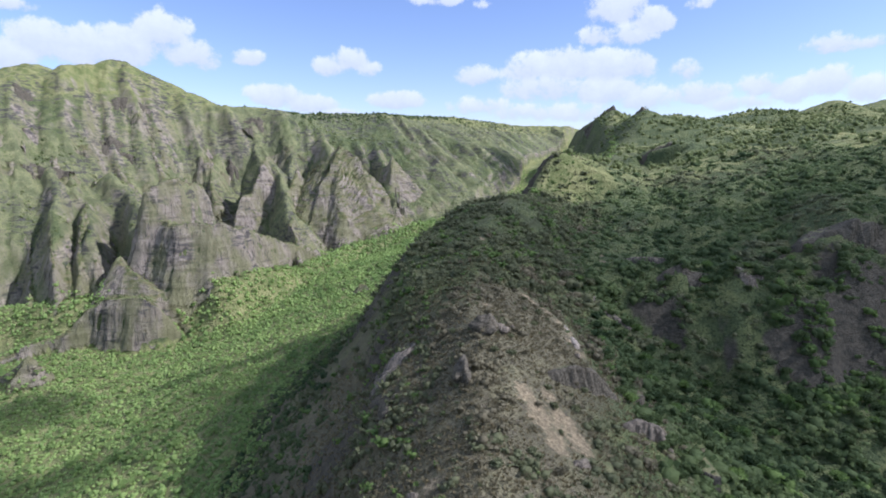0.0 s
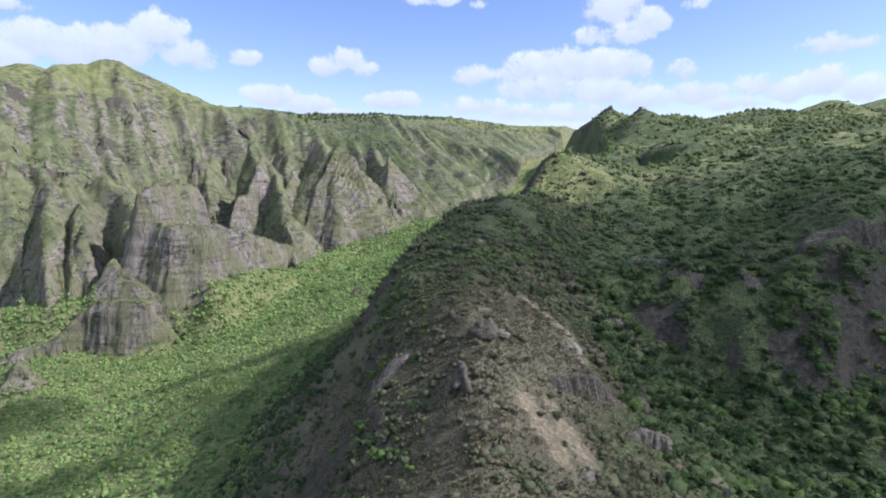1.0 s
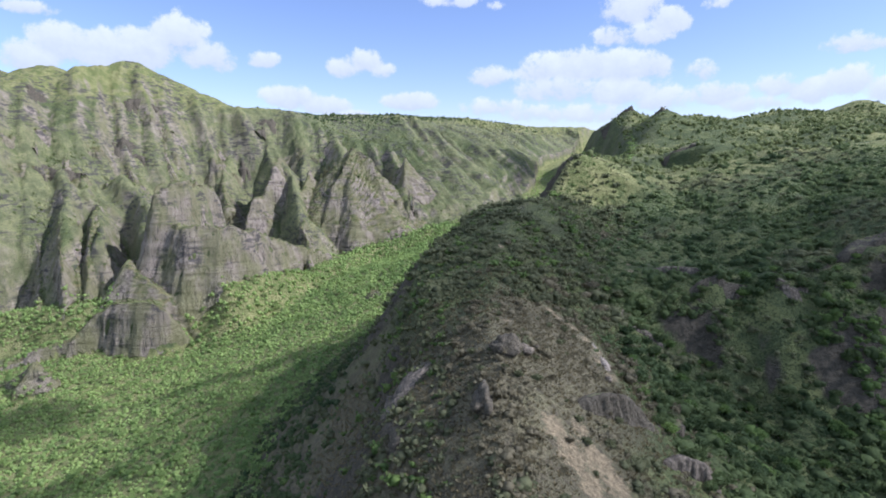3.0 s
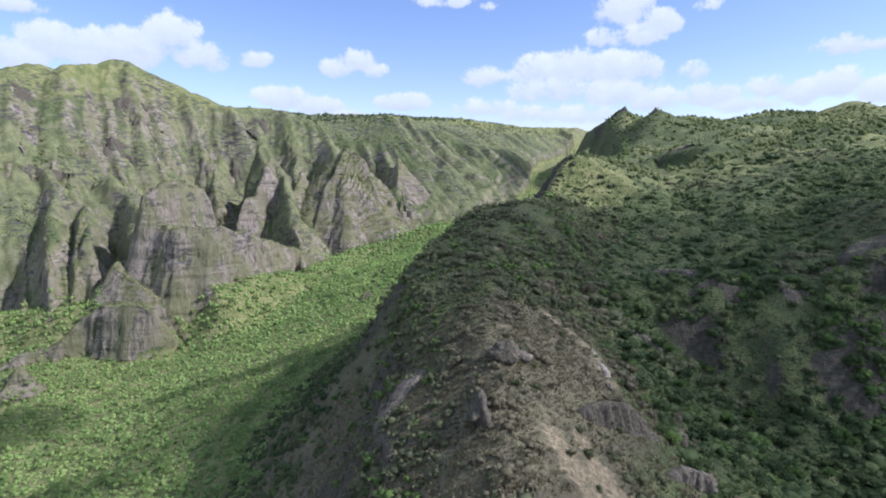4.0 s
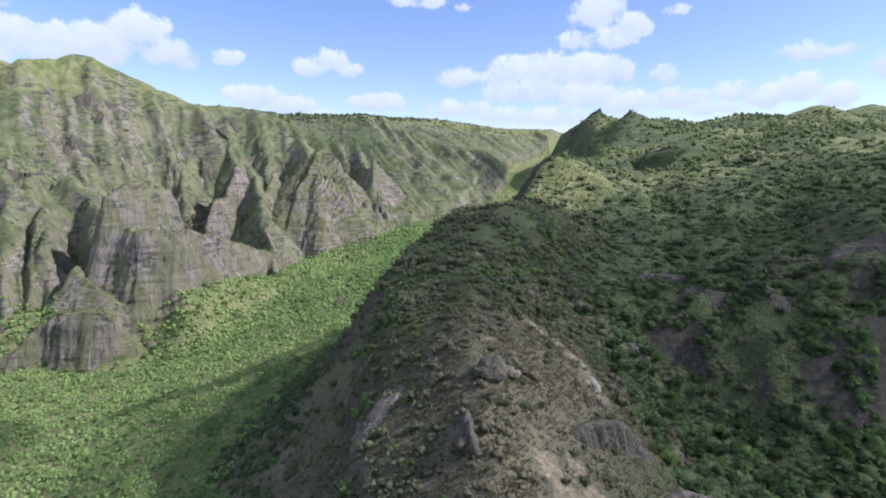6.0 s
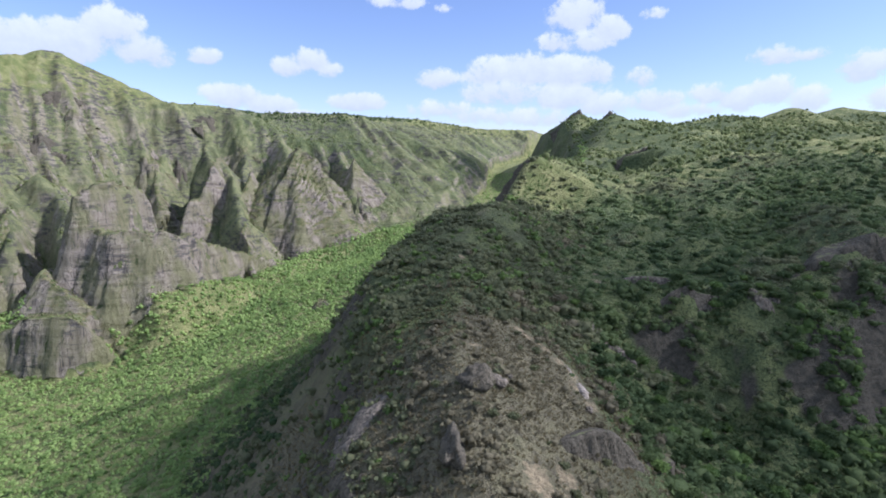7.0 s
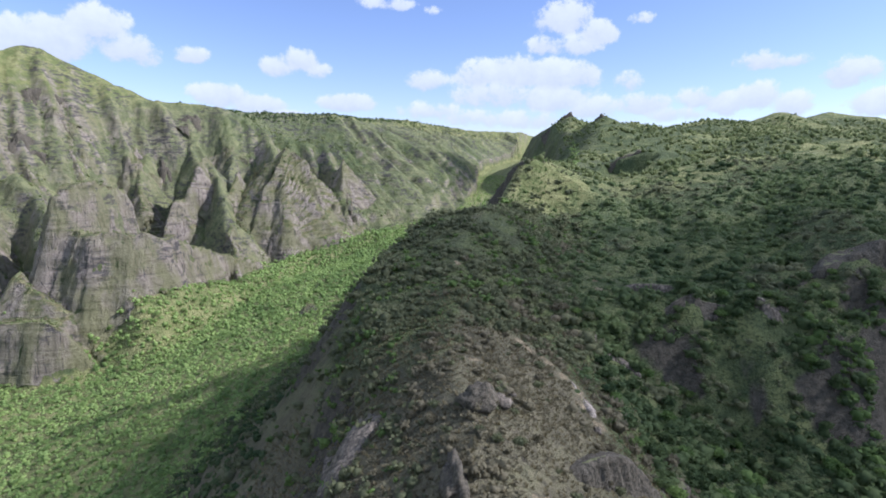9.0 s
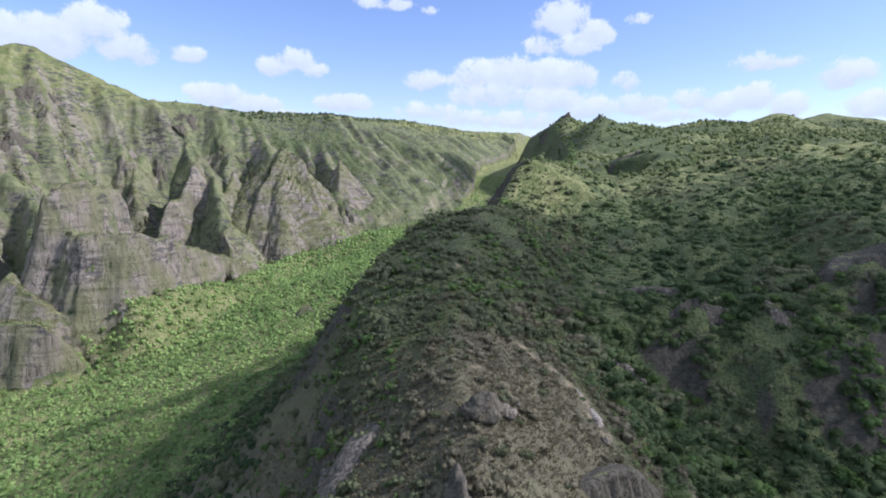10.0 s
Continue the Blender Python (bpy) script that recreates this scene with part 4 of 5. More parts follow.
outcrop("rock_outcrop", [(76, 168, 1), (84, 170, 4), (92, 171, 4.5), (99, 166, 0)], 0.4, 4.2, "pale columnar basalt outcrop at the ridge's edge", pale_rock, 1.7, 2.2)
outcrop("rock_outcrop", [(44, 181, 0), (51, 182, 4.0), (60, 184, 6.0), (69, 187, 6.5), (76, 188, 4.5), (82, 190, 0)], 0.4, 2.2, "dark broken rock band across the ridge", dark_rock, 2.0, 2.8)
outcrop("rock_outcrop", [(50, 133, 0), (53, 135, 1.8), (56, 135, 0.6)], 0.4, 3.2, "small pale rock face below dry grass", pale_rock, 2.0, 1.0, 0.6, 8)
outcrop("rock_outcrop", [(-7, 228, 0), (-13, 219, 2.4), (-17, 207, 0)], 2.4, 0.9, "grey rock face on the ridge's steep flank", pale_rock, 3.0, 1.8)
outcrop("rock_outcrop", [(-12, 192, 0), (-16, 183, 1.6), (-20, 175, -1)], 2.4, 0.9, "weathered rock on the ridge's steep flank", dark_rock, 3.0, 1.6)
outcrop("rock_outcrop", [(128, 344, 0), (138, 340, 2.4), (148, 334, 2.4), (157, 328, -1)], 0.5, 2.6, "grey rock ledge under a bare patch", pale_rock, 3.0, 1.8)
outcrop("rock_outcrop", [(92, 303, 0), (99, 300, 2.4), (107, 295, 0)], 0.6, 2.2, "grey weathered rock among scrub", pale_rock, 2.8, 1.5)
outcrop("rock_outcrop", [(65, 250, 0), (68.5, 244, 1.9), (70, 238, 2.3), (69.5, 231, 1.7), (70, 224, 0.0)], 1.6, 2.2, "chalky white rock streak beside the ridge path", chalk, 1.6, 1.0, 0.6, 6)
outcrop("rock_outcrop", [(64, 241, 0), (65, 237, 1.5), (65, 233, 0.0)], 1.6, 2.0, "small white rock beside the ridge path", chalk, 1.6, 0.8, 0.5, 5)
outcrop("cliff_face", [(140, 320, -2), (152, 319, 3), (164, 318, 4), (176, 316, 3), (186, 315, -2)], 0.4, 2.0, "dark shaded cliff face in the green bowl", dark_rock, 3.6, 3.0, 1.0, 26)
outcrop("cliff_face", [(186, 309, -2), (196, 307, 3), (206, 307, 3), (216, 308, -2)], 0.4, 2.2, "grey columnar cliff face in the green bowl", pale_rock, 3.0, 2.6, 1.0, 22)
outcrop("cliff_face", [(228, 326, -2), (246, 327, 4), (264, 328, 5), (286, 328, 4), (306, 326, -2)], 0.4, 2.0, "dark columnar cliff face in the green bowl", dark_rock, 3.2, 3.0, 1.0, 26)
# dark rock colour deepens the shade of the hollow and the far alcove
outcrop("cliff_face", [(306, 828, -6), (322, 824, 3), (342, 822, 4), (362, 820, 3), (380, 812, -5)], 0.25, 6.0, "shaded cliff hollow below green hills", dark_rock, 9.0, 3.0, 4.0, 45, 1.6, "cliffs of the hills")
outcrop("cliff_face", [(286, 1392, -8), (298, 1384, 16), (316, 1374, 16), (330, 1368, -6)], 0.25, 6.0, "small shaded cliff far up the valley", dark_rock, 9.0, 3.0, 4.0, 45, 2.0, "cliffs of the hills")
outcrop("rock_peak", [(482, 1702, -6), (500, 1696, 5), (520, 1692, 8), (535, 1690, 9), (552, 1692, -4)], 0.8, 1.6, "dark rocky knob on the green peak", dark_rock, 9.0, 3.0, 4.0, 30, 2.0, "peaks of the hills")
outcrop("rock_peak", [(498, 1404, -3), (510, 1401, 4), (517, 1400, 8), (525, 1399, 4), (536, 1402, -4)], 1.0, 1.0, "pointed rocky knob on the green peak", dark_rock, 9.0, 3.0, 4.0, 30, 2.0, "peaks of the hills")
outcrop("boulder", [(-113, 664, 3), (-106, 661, 8), (-98, 660, 4)], 1.4, 1.6, "brown rock knoll standing in the valley forest", rock, 5.0, 2.0, 4.0, 20)


def ball(rows, cols):
    """A coarse closed ball: points and triangles."""
    pts, tri = [(0, 0, 1)], []
    for r in range(1, rows):
        for c_ in range(cols):
            a, b = math.pi * r / rows, 2 * math.pi * (c_ + 0.5 * (r % 2)) / cols
            pts.append((math.sin(a) * math.cos(b), math.sin(a) * math.sin(b), math.cos(a)))
    pts.append((0, 0, -1))
    for c_ in range(cols):
        tri.append((0, 1 + c_, 1 + (c_ + 1) % cols))
        last = 1 + (rows - 2) * cols
        tri.append((len(pts) - 1, last + (c_ + 1) % cols, last + c_))
        for r in range(rows - 2):
            p, q = 1 + r * cols, 1 + (r + 1) * cols
            tri.append((p + c_, q + c_, p + (c_ + 1) % cols))
            tri.append((p + (c_ + 1) % cols, q + c_, q + (c_ + 1) % cols))
    return np.array(pts), np.array(tri)


def scarp(x, y, length, height_, label, mat, seed):
    """A rock step that runs level along the slope of the valley wall."""
    rng = np.random.RandomState(seed)
    gx_ = float(heights(np.array([x + 12.0]), np.array([y]))[0] - heights(np.array([x - 12.0]), np.array([y]))[0])
    gy_ = float(heights(np.array([x]), np.array([y + 12.0]))[0] - heights(np.array([x]), np.array([y - 12.0]))[0])
    n = math.hypot(gx_, gy_) + 1e-6
    ux, uy = gy_ / n, -gx_ / n
    crest = []
    length = 0.5 * length
    for k in range(8):
        f = k / 7 - 0.5
        w = 0.08 * length * rng.normal()
        crest.append((x + ux * f * length + w * gx_ / n, y + uy * f * length + w * gy_ / n, 0.55 * height_ * (1.0 - 5.2 * f * f) * (0.8 + 0.4 * rng.rand())))
    return outcrop("rock_scarp", crest, 0.35, 2.4, label, mat, 9.0, 4.0, 3.0, 26, 1.8, "scarps of the valley wall", 0.6 * height_)


for k, (x, y, length, high_) in enumerate(((-705, 1186, 80, 16), (-661, 1165, 60, 14), (-531, 1184, 90, 24), (-461, 1353, 70, 18), (-690, 1025, 80, 16), (-723, 870, 70, 14), (-693, 905, 70, 16), (-655, 935, 50, 14), (-749, 970, 90, 14), (-676, 1082, 70, 14), (-594, 1144, 60, 14), (-594, 1067, 60, 12), (-491, 1244, 60, 16), (-368, 1283, 70, 14), (-760, 905, 80, 14), (-800, 1030, 90, 14), (-600, 985, 60, 13))):
    scarp(x, y, length, high_, "dark bedded rock step on the green mountainside", dark_rock if k % 3 == 0 else rock, 60 + k)


def boulder(x, y, rx, ry, rz, label, mat, seed):
    """A rounded, worn rock sunk a third into the ground."""
    rng = np.random.RandomState(seed)
    p, t = ball(18, 28)
    lump = np.ones(len(p))
    for k in range(9):
        f = 1.5 + 0.9 * k
        lump += 0.16 / (1 + 0.45 * k) * np.sin(p @ rng.normal(size=3) * f + 6.28 * rng.rand())
    facet = np.max(p @ rng.normal(size=(3, 9)), axis=1)
    p = p * (lump * (1.12 - 0.07 * facet))[:, None] * (rx, ry, rz)
    me = bpy.data.meshes.new("boulder")
    me.from_pydata(p.tolist(), [], t.tolist())
    me.polygons.foreach_set("use_smooth", np.ones(len(me.polygons), dtype=bool))
    ob = part("boulder", me, mat)
    ob.location = (x, y, float(heights(np.array([x]), np.array([y]))[0]) + rz * 0.3)
    return tagged(ob, label, "boulder", "boulders of the ridge")


# ---- plants ----
RNG = np.random.RandomState(11)


boulder(23, 198, 6.0, 4.8, 5.0, "rounded grey rock knob half hidden by scrub", dark_rock, 1)
boulder(30, 201, 3.0, 3.2, 2.6, "grey rock beside the rock knob", pale_rock, 2)
boulder(11, 170, 3.2, 11.0, 4.2, "long grey rock slab on the ridge's shoulder", dark_rock, 3)
boulder(-6, 118, 2.0, 1.6, 1.5, "small brown rock in dry scrub", pale_rock, 4)
boulder(36, 210, 1.5, 1.2, 1.0, "small grey rock among dry grass", pale_rock, 5)
boulder(68, 212, 1.4, 2.2, 1.2, "pale rock at the edge of a bare path", pale_rock, 6)


# ---- unseen clouds added overhead, outside the view, to shade the ridge and the valley ----
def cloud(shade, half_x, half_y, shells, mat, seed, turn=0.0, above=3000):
    """A flat lumpy unseen cloud, thinning towards its rim, up-sun of its shaded spot."""
    rng = np.random.RandomState(seed)
    x0, y0, z0 = (Vector(shade) + sun_way * above)
    waves = [(rng.randint(2, 9), 6.283 * rng.rand(), rng.normal()) for _ in range(9)]
    pts, tris, n = [], [], 0
    for k in range(shells):
        p, t = ball(14, 60)
        a = np.arctan2(p[:, 1], p[:, 0])
        rim = 1 + sum(0.28 / f * g * np.sin(f * a + o + 0.35 * k) for f, o, g in waves)
        p = p * (1 - 0.27 * k) * np.stack([rim, rim, 0 * rim + 1], -1) * (half_x, half_y, 0.16 * min(half_x, half_y))
        ca, sa = math.cos(turn), math.sin(turn)
        p = np.stack([p[:, 0] * ca - p[:, 1] * sa, p[:, 0] * sa + p[:, 1] * ca, p[:, 2]], -1)
        pts.append(p)
        tris.append(t + n)
        n += len(p)
    me = bpy.data.meshes.new("cloud")
    me.from_pydata(np.concatenate(pts).tolist(), [], np.concatenate(tris).tolist())
    ob = part("cloud", me, mat)
    ob.location = (x0, y0, z0)
    return tagged(ob, "unseen white cumulus cloud placed to shade the land", "cloud", "clouds")


cloud((280, 335, 240), 250, 218, 3, main_cloud, 3)
cloud((46, 355, 264), 85, 150, 2, main_cloud, 4, 0.0)
# added casters, each shaped to one dark patch of valley, cliff or rim
cloud((-430, 470, 60), 75, 42, 2, shade_cloud, 5, 0.4, 1200)
cloud((-330, 350, 70), 90, 30, 2, shade_cloud, 6, 0.2, 1200)
cloud((-215, 515, 98), 95, 11, 2, shade_cloud, 11, 0.25, 900)
cloud((-120, 560, 110), 80, 10, 2, shade_cloud, 12, 0.5, 900)
cloud((306, 1377, 354), 24, 24, 3, shade_cloud, 8, 0.0, 900)
cloud((215, 1770, 300), 105, 330, 3, shade_cloud, 9, -0.12, 1500)
cloud((-360, 1800, 430), 90, 90, 3, shade_cloud, 10)


def crown(rng, lumps, blades, blade, flat=0.75, core=True, coarse=(4, 7)):
    """A crown about 1 across its half width: lumpy cores with leaf sprays standing off them. Points and triangles."""
    pts, tris, n = [], [], 0
    centres = []
    for k in range(lumps):
        a, r = rng.rand() * 6.283, 0.0 if k == 0 else 0.35 + 0.3 * rng.rand()
        centres.append((r * math.cos(a), r * math.sin(a), (0.15 + 0.4 * rng.rand()) * flat, 0.62 - 0.28 * (k > 0) * (0.4 + rng.rand())))
    if core:
        for cx, cy, cz, cr in centres:
            p, t = ball(*coarse)
            p = p * cr * (0.64 + 0.52 * rng.rand(len(p), 1)) * (1, 1, flat) + (cx, cy, cz)
            pts.append(p)
            tris.append(t + n)
            n += len(p)
    for k in range(blades):
        cx, cy, cz, cr = centres[rng.randint(lumps)]
        v = rng.normal(size=3)
        v[2] = abs(v[2]) * 0.9 - 0.15
        v /= np.linalg.norm(v)
        foot = np.array((cx, cy, cz)) + v * cr * (0.85 + 0.25 * rng.rand()) * (1, 1, flat)
        out = v + 0.45 * rng.normal(size=3)
        out /= np.linalg.norm(out)
        side = np.cross(out, rng.normal(size=3))
        side /= np.linalg.norm(side) + 1e-9
        size = blade * (0.6 + 0.8 * rng.rand())
        p = np.array((foot - side * size * 0.5, foot + side * size * 0.5, foot + out * size + side * size * 0.3, foot + out * size * 0.8 - side * size * 0.3))
        pts.append(p)
        tris.append(np.array(((0, 1, 2), (0, 2, 3))) + n)
        n += 4
    return np.concatenate(pts), np.concatenate(tris)


def palm_head(rng, fronds):
    """A rosette of arching fronds."""
    pts, tris, n = [], [], 0
    for k in range(fronds):
        a = 6.283 * k / fronds + 0.5 * rng.rand()
        lift = 0.2 + 0.5 * rng.rand()
        out, side = np.array((math.cos(a), math.sin(a), 0)), np.array((-math.sin(a), math.cos(a), 0))
        p0, p1, p2 = np.array((0, 0, 0.3)), out * 0.55 + np.array((0, 0, 0.3 + lift * 0.5)), out * 1.05 + np.array((0, 0, lift * 0.2))
        pts.append(np.array((p0 - side * 0.04, p0 + side * 0.04, p1 - side * 0.17, p1 + side * 0.17, p2)))
        tris.append(np.array(((0, 1, 2), (1, 3, 2), (2, 3, 4))) + n)
        n += 5
    return np.concatenate(pts), np.concatenate(tris)


def many(kinds, spots, sizes, name, mat, label, category, rng):
    """One mesh of many plants: each spot takes one of the kinds, turned and sized."""
    co, tri, n = [], [], 0
    pick = rng.randint(len(kinds), size=len(spots))
    for k, (p, t) in enumerate(kinds):
        at = spots[pick == k]
        if not len(at):
            continue
        s = sizes[pick == k]
        a = rng.rand(len(at)) * 6.283
        ca, sa = np.cos(a)[:, None], np.sin(a)[:, None]
        high = s * (0.8 + 0.5 * rng.rand(len(at)))
        x = (p[None, :, 0] * ca - p[None, :, 1] * sa) * s[:, None] + at[:, 0:1]
        y = (p[None, :, 0] * sa + p[None, :, 1] * ca) * s[:, None] + at[:, 1:2]
        z = p[None, :, 2] * high[:, None] + at[:, 2:3]
        co.append(np.stack([x, y, z], -1).reshape(-1, 3))
        tri.append((t[None] + (np.arange(len(at)) * len(p))[:, None, None]).reshape(-1, 3) + n)
        n += len(at) * len(p)
    co, tri = np.concatenate(co), np.concatenate(tri)
    me = bpy.data.meshes.new(name)
    me.vertices.add(len(co))
    me.vertices.foreach_set("co", co.astype(np.float32).ravel())
    me.loops.add(tri.size)
    me.loops.foreach_set("vertex_index", tri.astype(np.int32).ravel())
    me.polygons.add(len(tri))
    me.polygons.foreach_set("loop_start", np.arange(0, tri.size, 3, dtype=np.int32))
    me.polygons.foreach_set("use_smooth", np.ones(len(tri), dtype=bool))
    me.update(calc_edges=True)
    return tagged(part(name, me, mat), label, category, kind="stuff")


def scatter(x0, x1, y0, y1, gap, rng, chance=None):
    """Jittered places on the land about gap metres apart, kept by chance(x, y, z, info)."""
    x, y = np.meshgrid(np.arange(x0, x1, gap), np.arange(y0, y1, gap), indexing="ij")
    x, y = x + (rng.rand(*x.shape) - 0.5) * gap * 1.7, y + (rng.rand(*x.shape) - 0.5) * gap * 1.7
    z, inf = land(x, y)
    zx, _ = land(x + 2, y)
    zy, _ = land(x, y + 2)
    slope = np.hypot(zx - z, zy - z) / 2
    keep = rng.rand(*x.shape) < chance(x, y, z, inf, slope)
    return np.stack([x[keep], y[keep], z[keep]], -1)


small_crowns = [crown(RNG, 1, 5, 0.34, 0.7, True, (3, 6)) for _ in range(12)]
palms = [palm_head(RNG, 9) for _ in range(3)]
mid_crowns = [crown(RNG, 2, 13, 0.24, 0.7, True, (3, 6)) for _ in range(12)]


def in_valley(x, y, z, inf, slope):
    flat_part = step(inf["floor"] + 22 - z, -4, 14)
    return flat_part * (x < 40 + 0.4 * np.maximum(y - 1000, 0)) * (~inf["wall"]) * (slope < 2.2) * (0.96 + 0 * x)


spots = np.concatenate([scatter(-560, 0, 260, 650, 4.3, RNG, in_valley), scatter(-620, 30, 650, 1080, 4.9, RNG, in_valley), scatter(-60, 160, 1080, 1600, 8.0, RNG, in_valley), scatter(120, 460, 900, 2100, 11.0, RNG, lambda x, y, z, inf, slope: (inf["d"] > 0) * (~inf["wall"]) * (slope < 1.4) * 0.8)])
sizes = (2.3 + 1.6 * RNG.rand(len(spots)) ** 2) * (1 + 0.25 * (spots[:, 1] > 650))
leafy_ones = RNG.rand(len(spots)) < 0.86
many(small_crowns, spots[leafy_ones] - (0, 0, 0.9), 1.12 * sizes[leafy_ones] * (0.75 + 0.6 * RNG.rand(leafy_ones.sum())), "forest", leaf_valley, "dense green broadleaf forest filling the valley floor", "forest", RNG)
many(palms, spots[~leafy_ones] + (0, 0, 3.0), sizes[~leafy_ones] * 1.1, "palms", leaf_fresh, "bright green palm tops among the valley forest", "palms", RNG)


# darker leaves than the valley's put the ridge's shade into the colour
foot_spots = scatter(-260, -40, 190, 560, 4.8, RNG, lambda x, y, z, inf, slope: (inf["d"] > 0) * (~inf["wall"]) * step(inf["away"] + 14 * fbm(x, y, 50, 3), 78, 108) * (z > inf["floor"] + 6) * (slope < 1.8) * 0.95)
many(mid_crowns, foot_spots - (0, 0, 1.2), 2.4 + 3.2 * RNG.rand(len(foot_spots)) ** 2, "forest", leaf_slope, "green forest on the ridge's foot, leaves coloured dark for its shade", "forest", RNG)


def off_cliffs(x, y):
    """Nothing grows on the bowl's cliff faces."""
    keep = np.ones(np.shape(x))
    for x0, x1, yc in ((147, 179, 320), (181, 209, 306), (235, 299, 332)):
        keep = keep * (1 - ((x > x0) & (x < x1) & (y > yc - 11) & (y < yc + 1)))
    return keep


def on_slopes(x, y, z, inf, slope):
    return (inf["d"] < 0) * (~inf["wall"]) * step(inf["away"] - 22 * (1 - step(y, 170, 240)), 38, 70) * (slope < 1.75) * (0.98 - 0.12 * step(y, 480, 640)) * np.clip(0.98 + 0.5 * fbm(x, y, 40, 3), 0.7, 1) * off_cliffs(x, y) * (1 - 0.9 * spur_grass(x, y))


spots = np.concatenate([scatter(40, 400, 120, 420, 5.2, RNG, on_slopes), scatter(60, 600, 420, 640, 5.8, RNG, on_slopes)])
spots = np.concatenate([spots, scatter(90, 400, 170, 350, 4.4, RNG, lambda x, y, z, inf, slope: (inf["d"] < 0) * (inf["away"] > 55) * step(slope, 0.35, 0.7) * (slope < 1.5) * 0.85 * off_cliffs(x, y))])
sizes = 1.45 * (2.2 + 3.4 * RNG.rand(len(spots)) ** 3) * (1 + 0.3 * fbm(spots[:, 0], spots[:, 1], 35, 3))
tone = fbm(spots[:, 0] + 40, spots[:, 1], 55, 4) + 0.35 * (RNG.rand(len(spots)) - 0.5)
brown = (tone > 0.20) & (spots[:, 1] > 270)
bright = (tone < -0.12) & (spots[:, 1] < 300) & (RNG.rand(len(spots)) < 0.5)
rest_ = ~(brown | bright)
many(mid_crowns, spots[rest_] - (0, 0, 1.6), sizes[rest_], "forest", leaf_slope, "dark green forest covering the bowl beside the ridge", "forest", RNG)
many(mid_crowns, spots[brown] - (0, 0, 1.4), sizes[brown] * 0.85, "scrub", leaf_dark, "olive-brown scrub on the bowl's dry spurs", "scrub", RNG)
many(mid_crowns, spots[bright] - (0, 0, 1.4), sizes[bright], "forest", leaf_fresh, "fresh green trees in the bowl below the ridge", "forest", RNG)


def on_ridge(x, y, z, inf, slope):
    near = (~inf["wall"]) * (z > inf["floor"] + 6) * (slope < 1.9)
    side_ = np.where(inf["d"] > 0, 1.0, 1 - step(inf["away"] - 22 * (1 - step(y, 170, 240)), 55, 80))
    side_ = side_ * (1 - 0.8 * step(inf["d"], 48, 75) * (1 - step(y, 330, 420)))
    return near * side_ * (1 - 0.9 * spur_grass(x, y)) * (1 - 0.9 * open_top(x, y)) * (1 - step(bare(x, y), 0.08, 0.22)) * step(fbm(x, y, 19, 3) + 0.7 * fbm(x + 70, y, 60, 3) + 0.55 * step(y, 225, 285) + 0.25 * step(inf["away"], 20, 60) + 0.38 * step(inf["d"], 2, 14), -0.22, 0.30)


spots = scatter(-150, 170, 75, 660, 4.1, RNG, on_ridge)
far_along = step(spots[:, 1], 225, 285)
shoulder = step(-spots[:, 0], -16, 2) * (1 - far_along)
tone = fbm(spots[:, 0], spots[:, 1], 30, 4) + 0.52 * far_along + 0.45 * shoulder + 0.5 * (land(spots[:, 0], spots[:, 1])[1]["d"] > 24) + 0.4 * (RNG.rand(len(spots)) - 0.5)
grey, bright = tone < 0.16, (tone > 0.62) & (RNG.rand(len(spots)) < 0.30)
deep = ~(grey | bright)
scrub_kinds = [crown(RNG, 2, 14, 0.25, 0.6, True, (3, 5)) for _ in range(8)]
twig_kinds = [crown(RNG, 2, 26, 0.26, 0.6, True, (3, 5)) for _ in range(8)]
girths = 1.4 * (1.0 + 2.2 * RNG.rand(len(spots)) ** 2.2) * (1 + 0.35 * far_along) * (1 + 0.5 * fbm(spots[:, 0], spots[:, 1], 19, 3))
many(scrub_kinds, spots[deep] - (0, 0, 0.5), girths[deep] * 1.1, "scrub", leaf_dark, "olive green scrub on the ridge", "scrub", RNG)
many(twig_kinds, spots[grey] - (0, 0, 0.3), girths[grey], "scrub", leaf_dry, "grey-brown leafless scrub on the ridge", "scrub", RNG)
brush = scatter(-40, 115, 80, 260, 2.0, RNG, lambda x, y, z, inf, slope: (~inf["wall"]) * (slope < 1.6) * (inf["away"] < 62) * (1 - step(bare(x, y), 0.12, 0.3)) * step(fbm(x, y, 13, 3) + 0.5 * fbm(x, y + 60, 40, 3), -0.35, 0.35) * (1 - 0.9 * step(y, 235, 280)))
low_twigs = [crown(RNG, 2, 26, 0.30, 0.5, False) for _ in range(8)]
many(low_twigs, brush, 0.85 + 0.9 * RNG.rand(len(brush)) ** 2, "scrub", leaf_dry, "low grey-brown brush covering the ridge top", "scrub", RNG)
many(scrub_kinds, spots[bright], girths[bright] * 0.9, "scrub", leaf_fresh, "bright green scrub on the ridge", "scrub", RNG)


def on_bare(x, y, z, inf, slope):
    return (~inf["wall"]) * (z > inf["floor"] + 6) * np.where(inf["d"] > 0, 1.0, 1 - step(inf["away"], 60, 85)) * (1 - step(bare(x, y), 0.3, 0.6)) * (0.75 + 0.3 * fbm(x, y, 30, 3)) * (slope < 1.4)


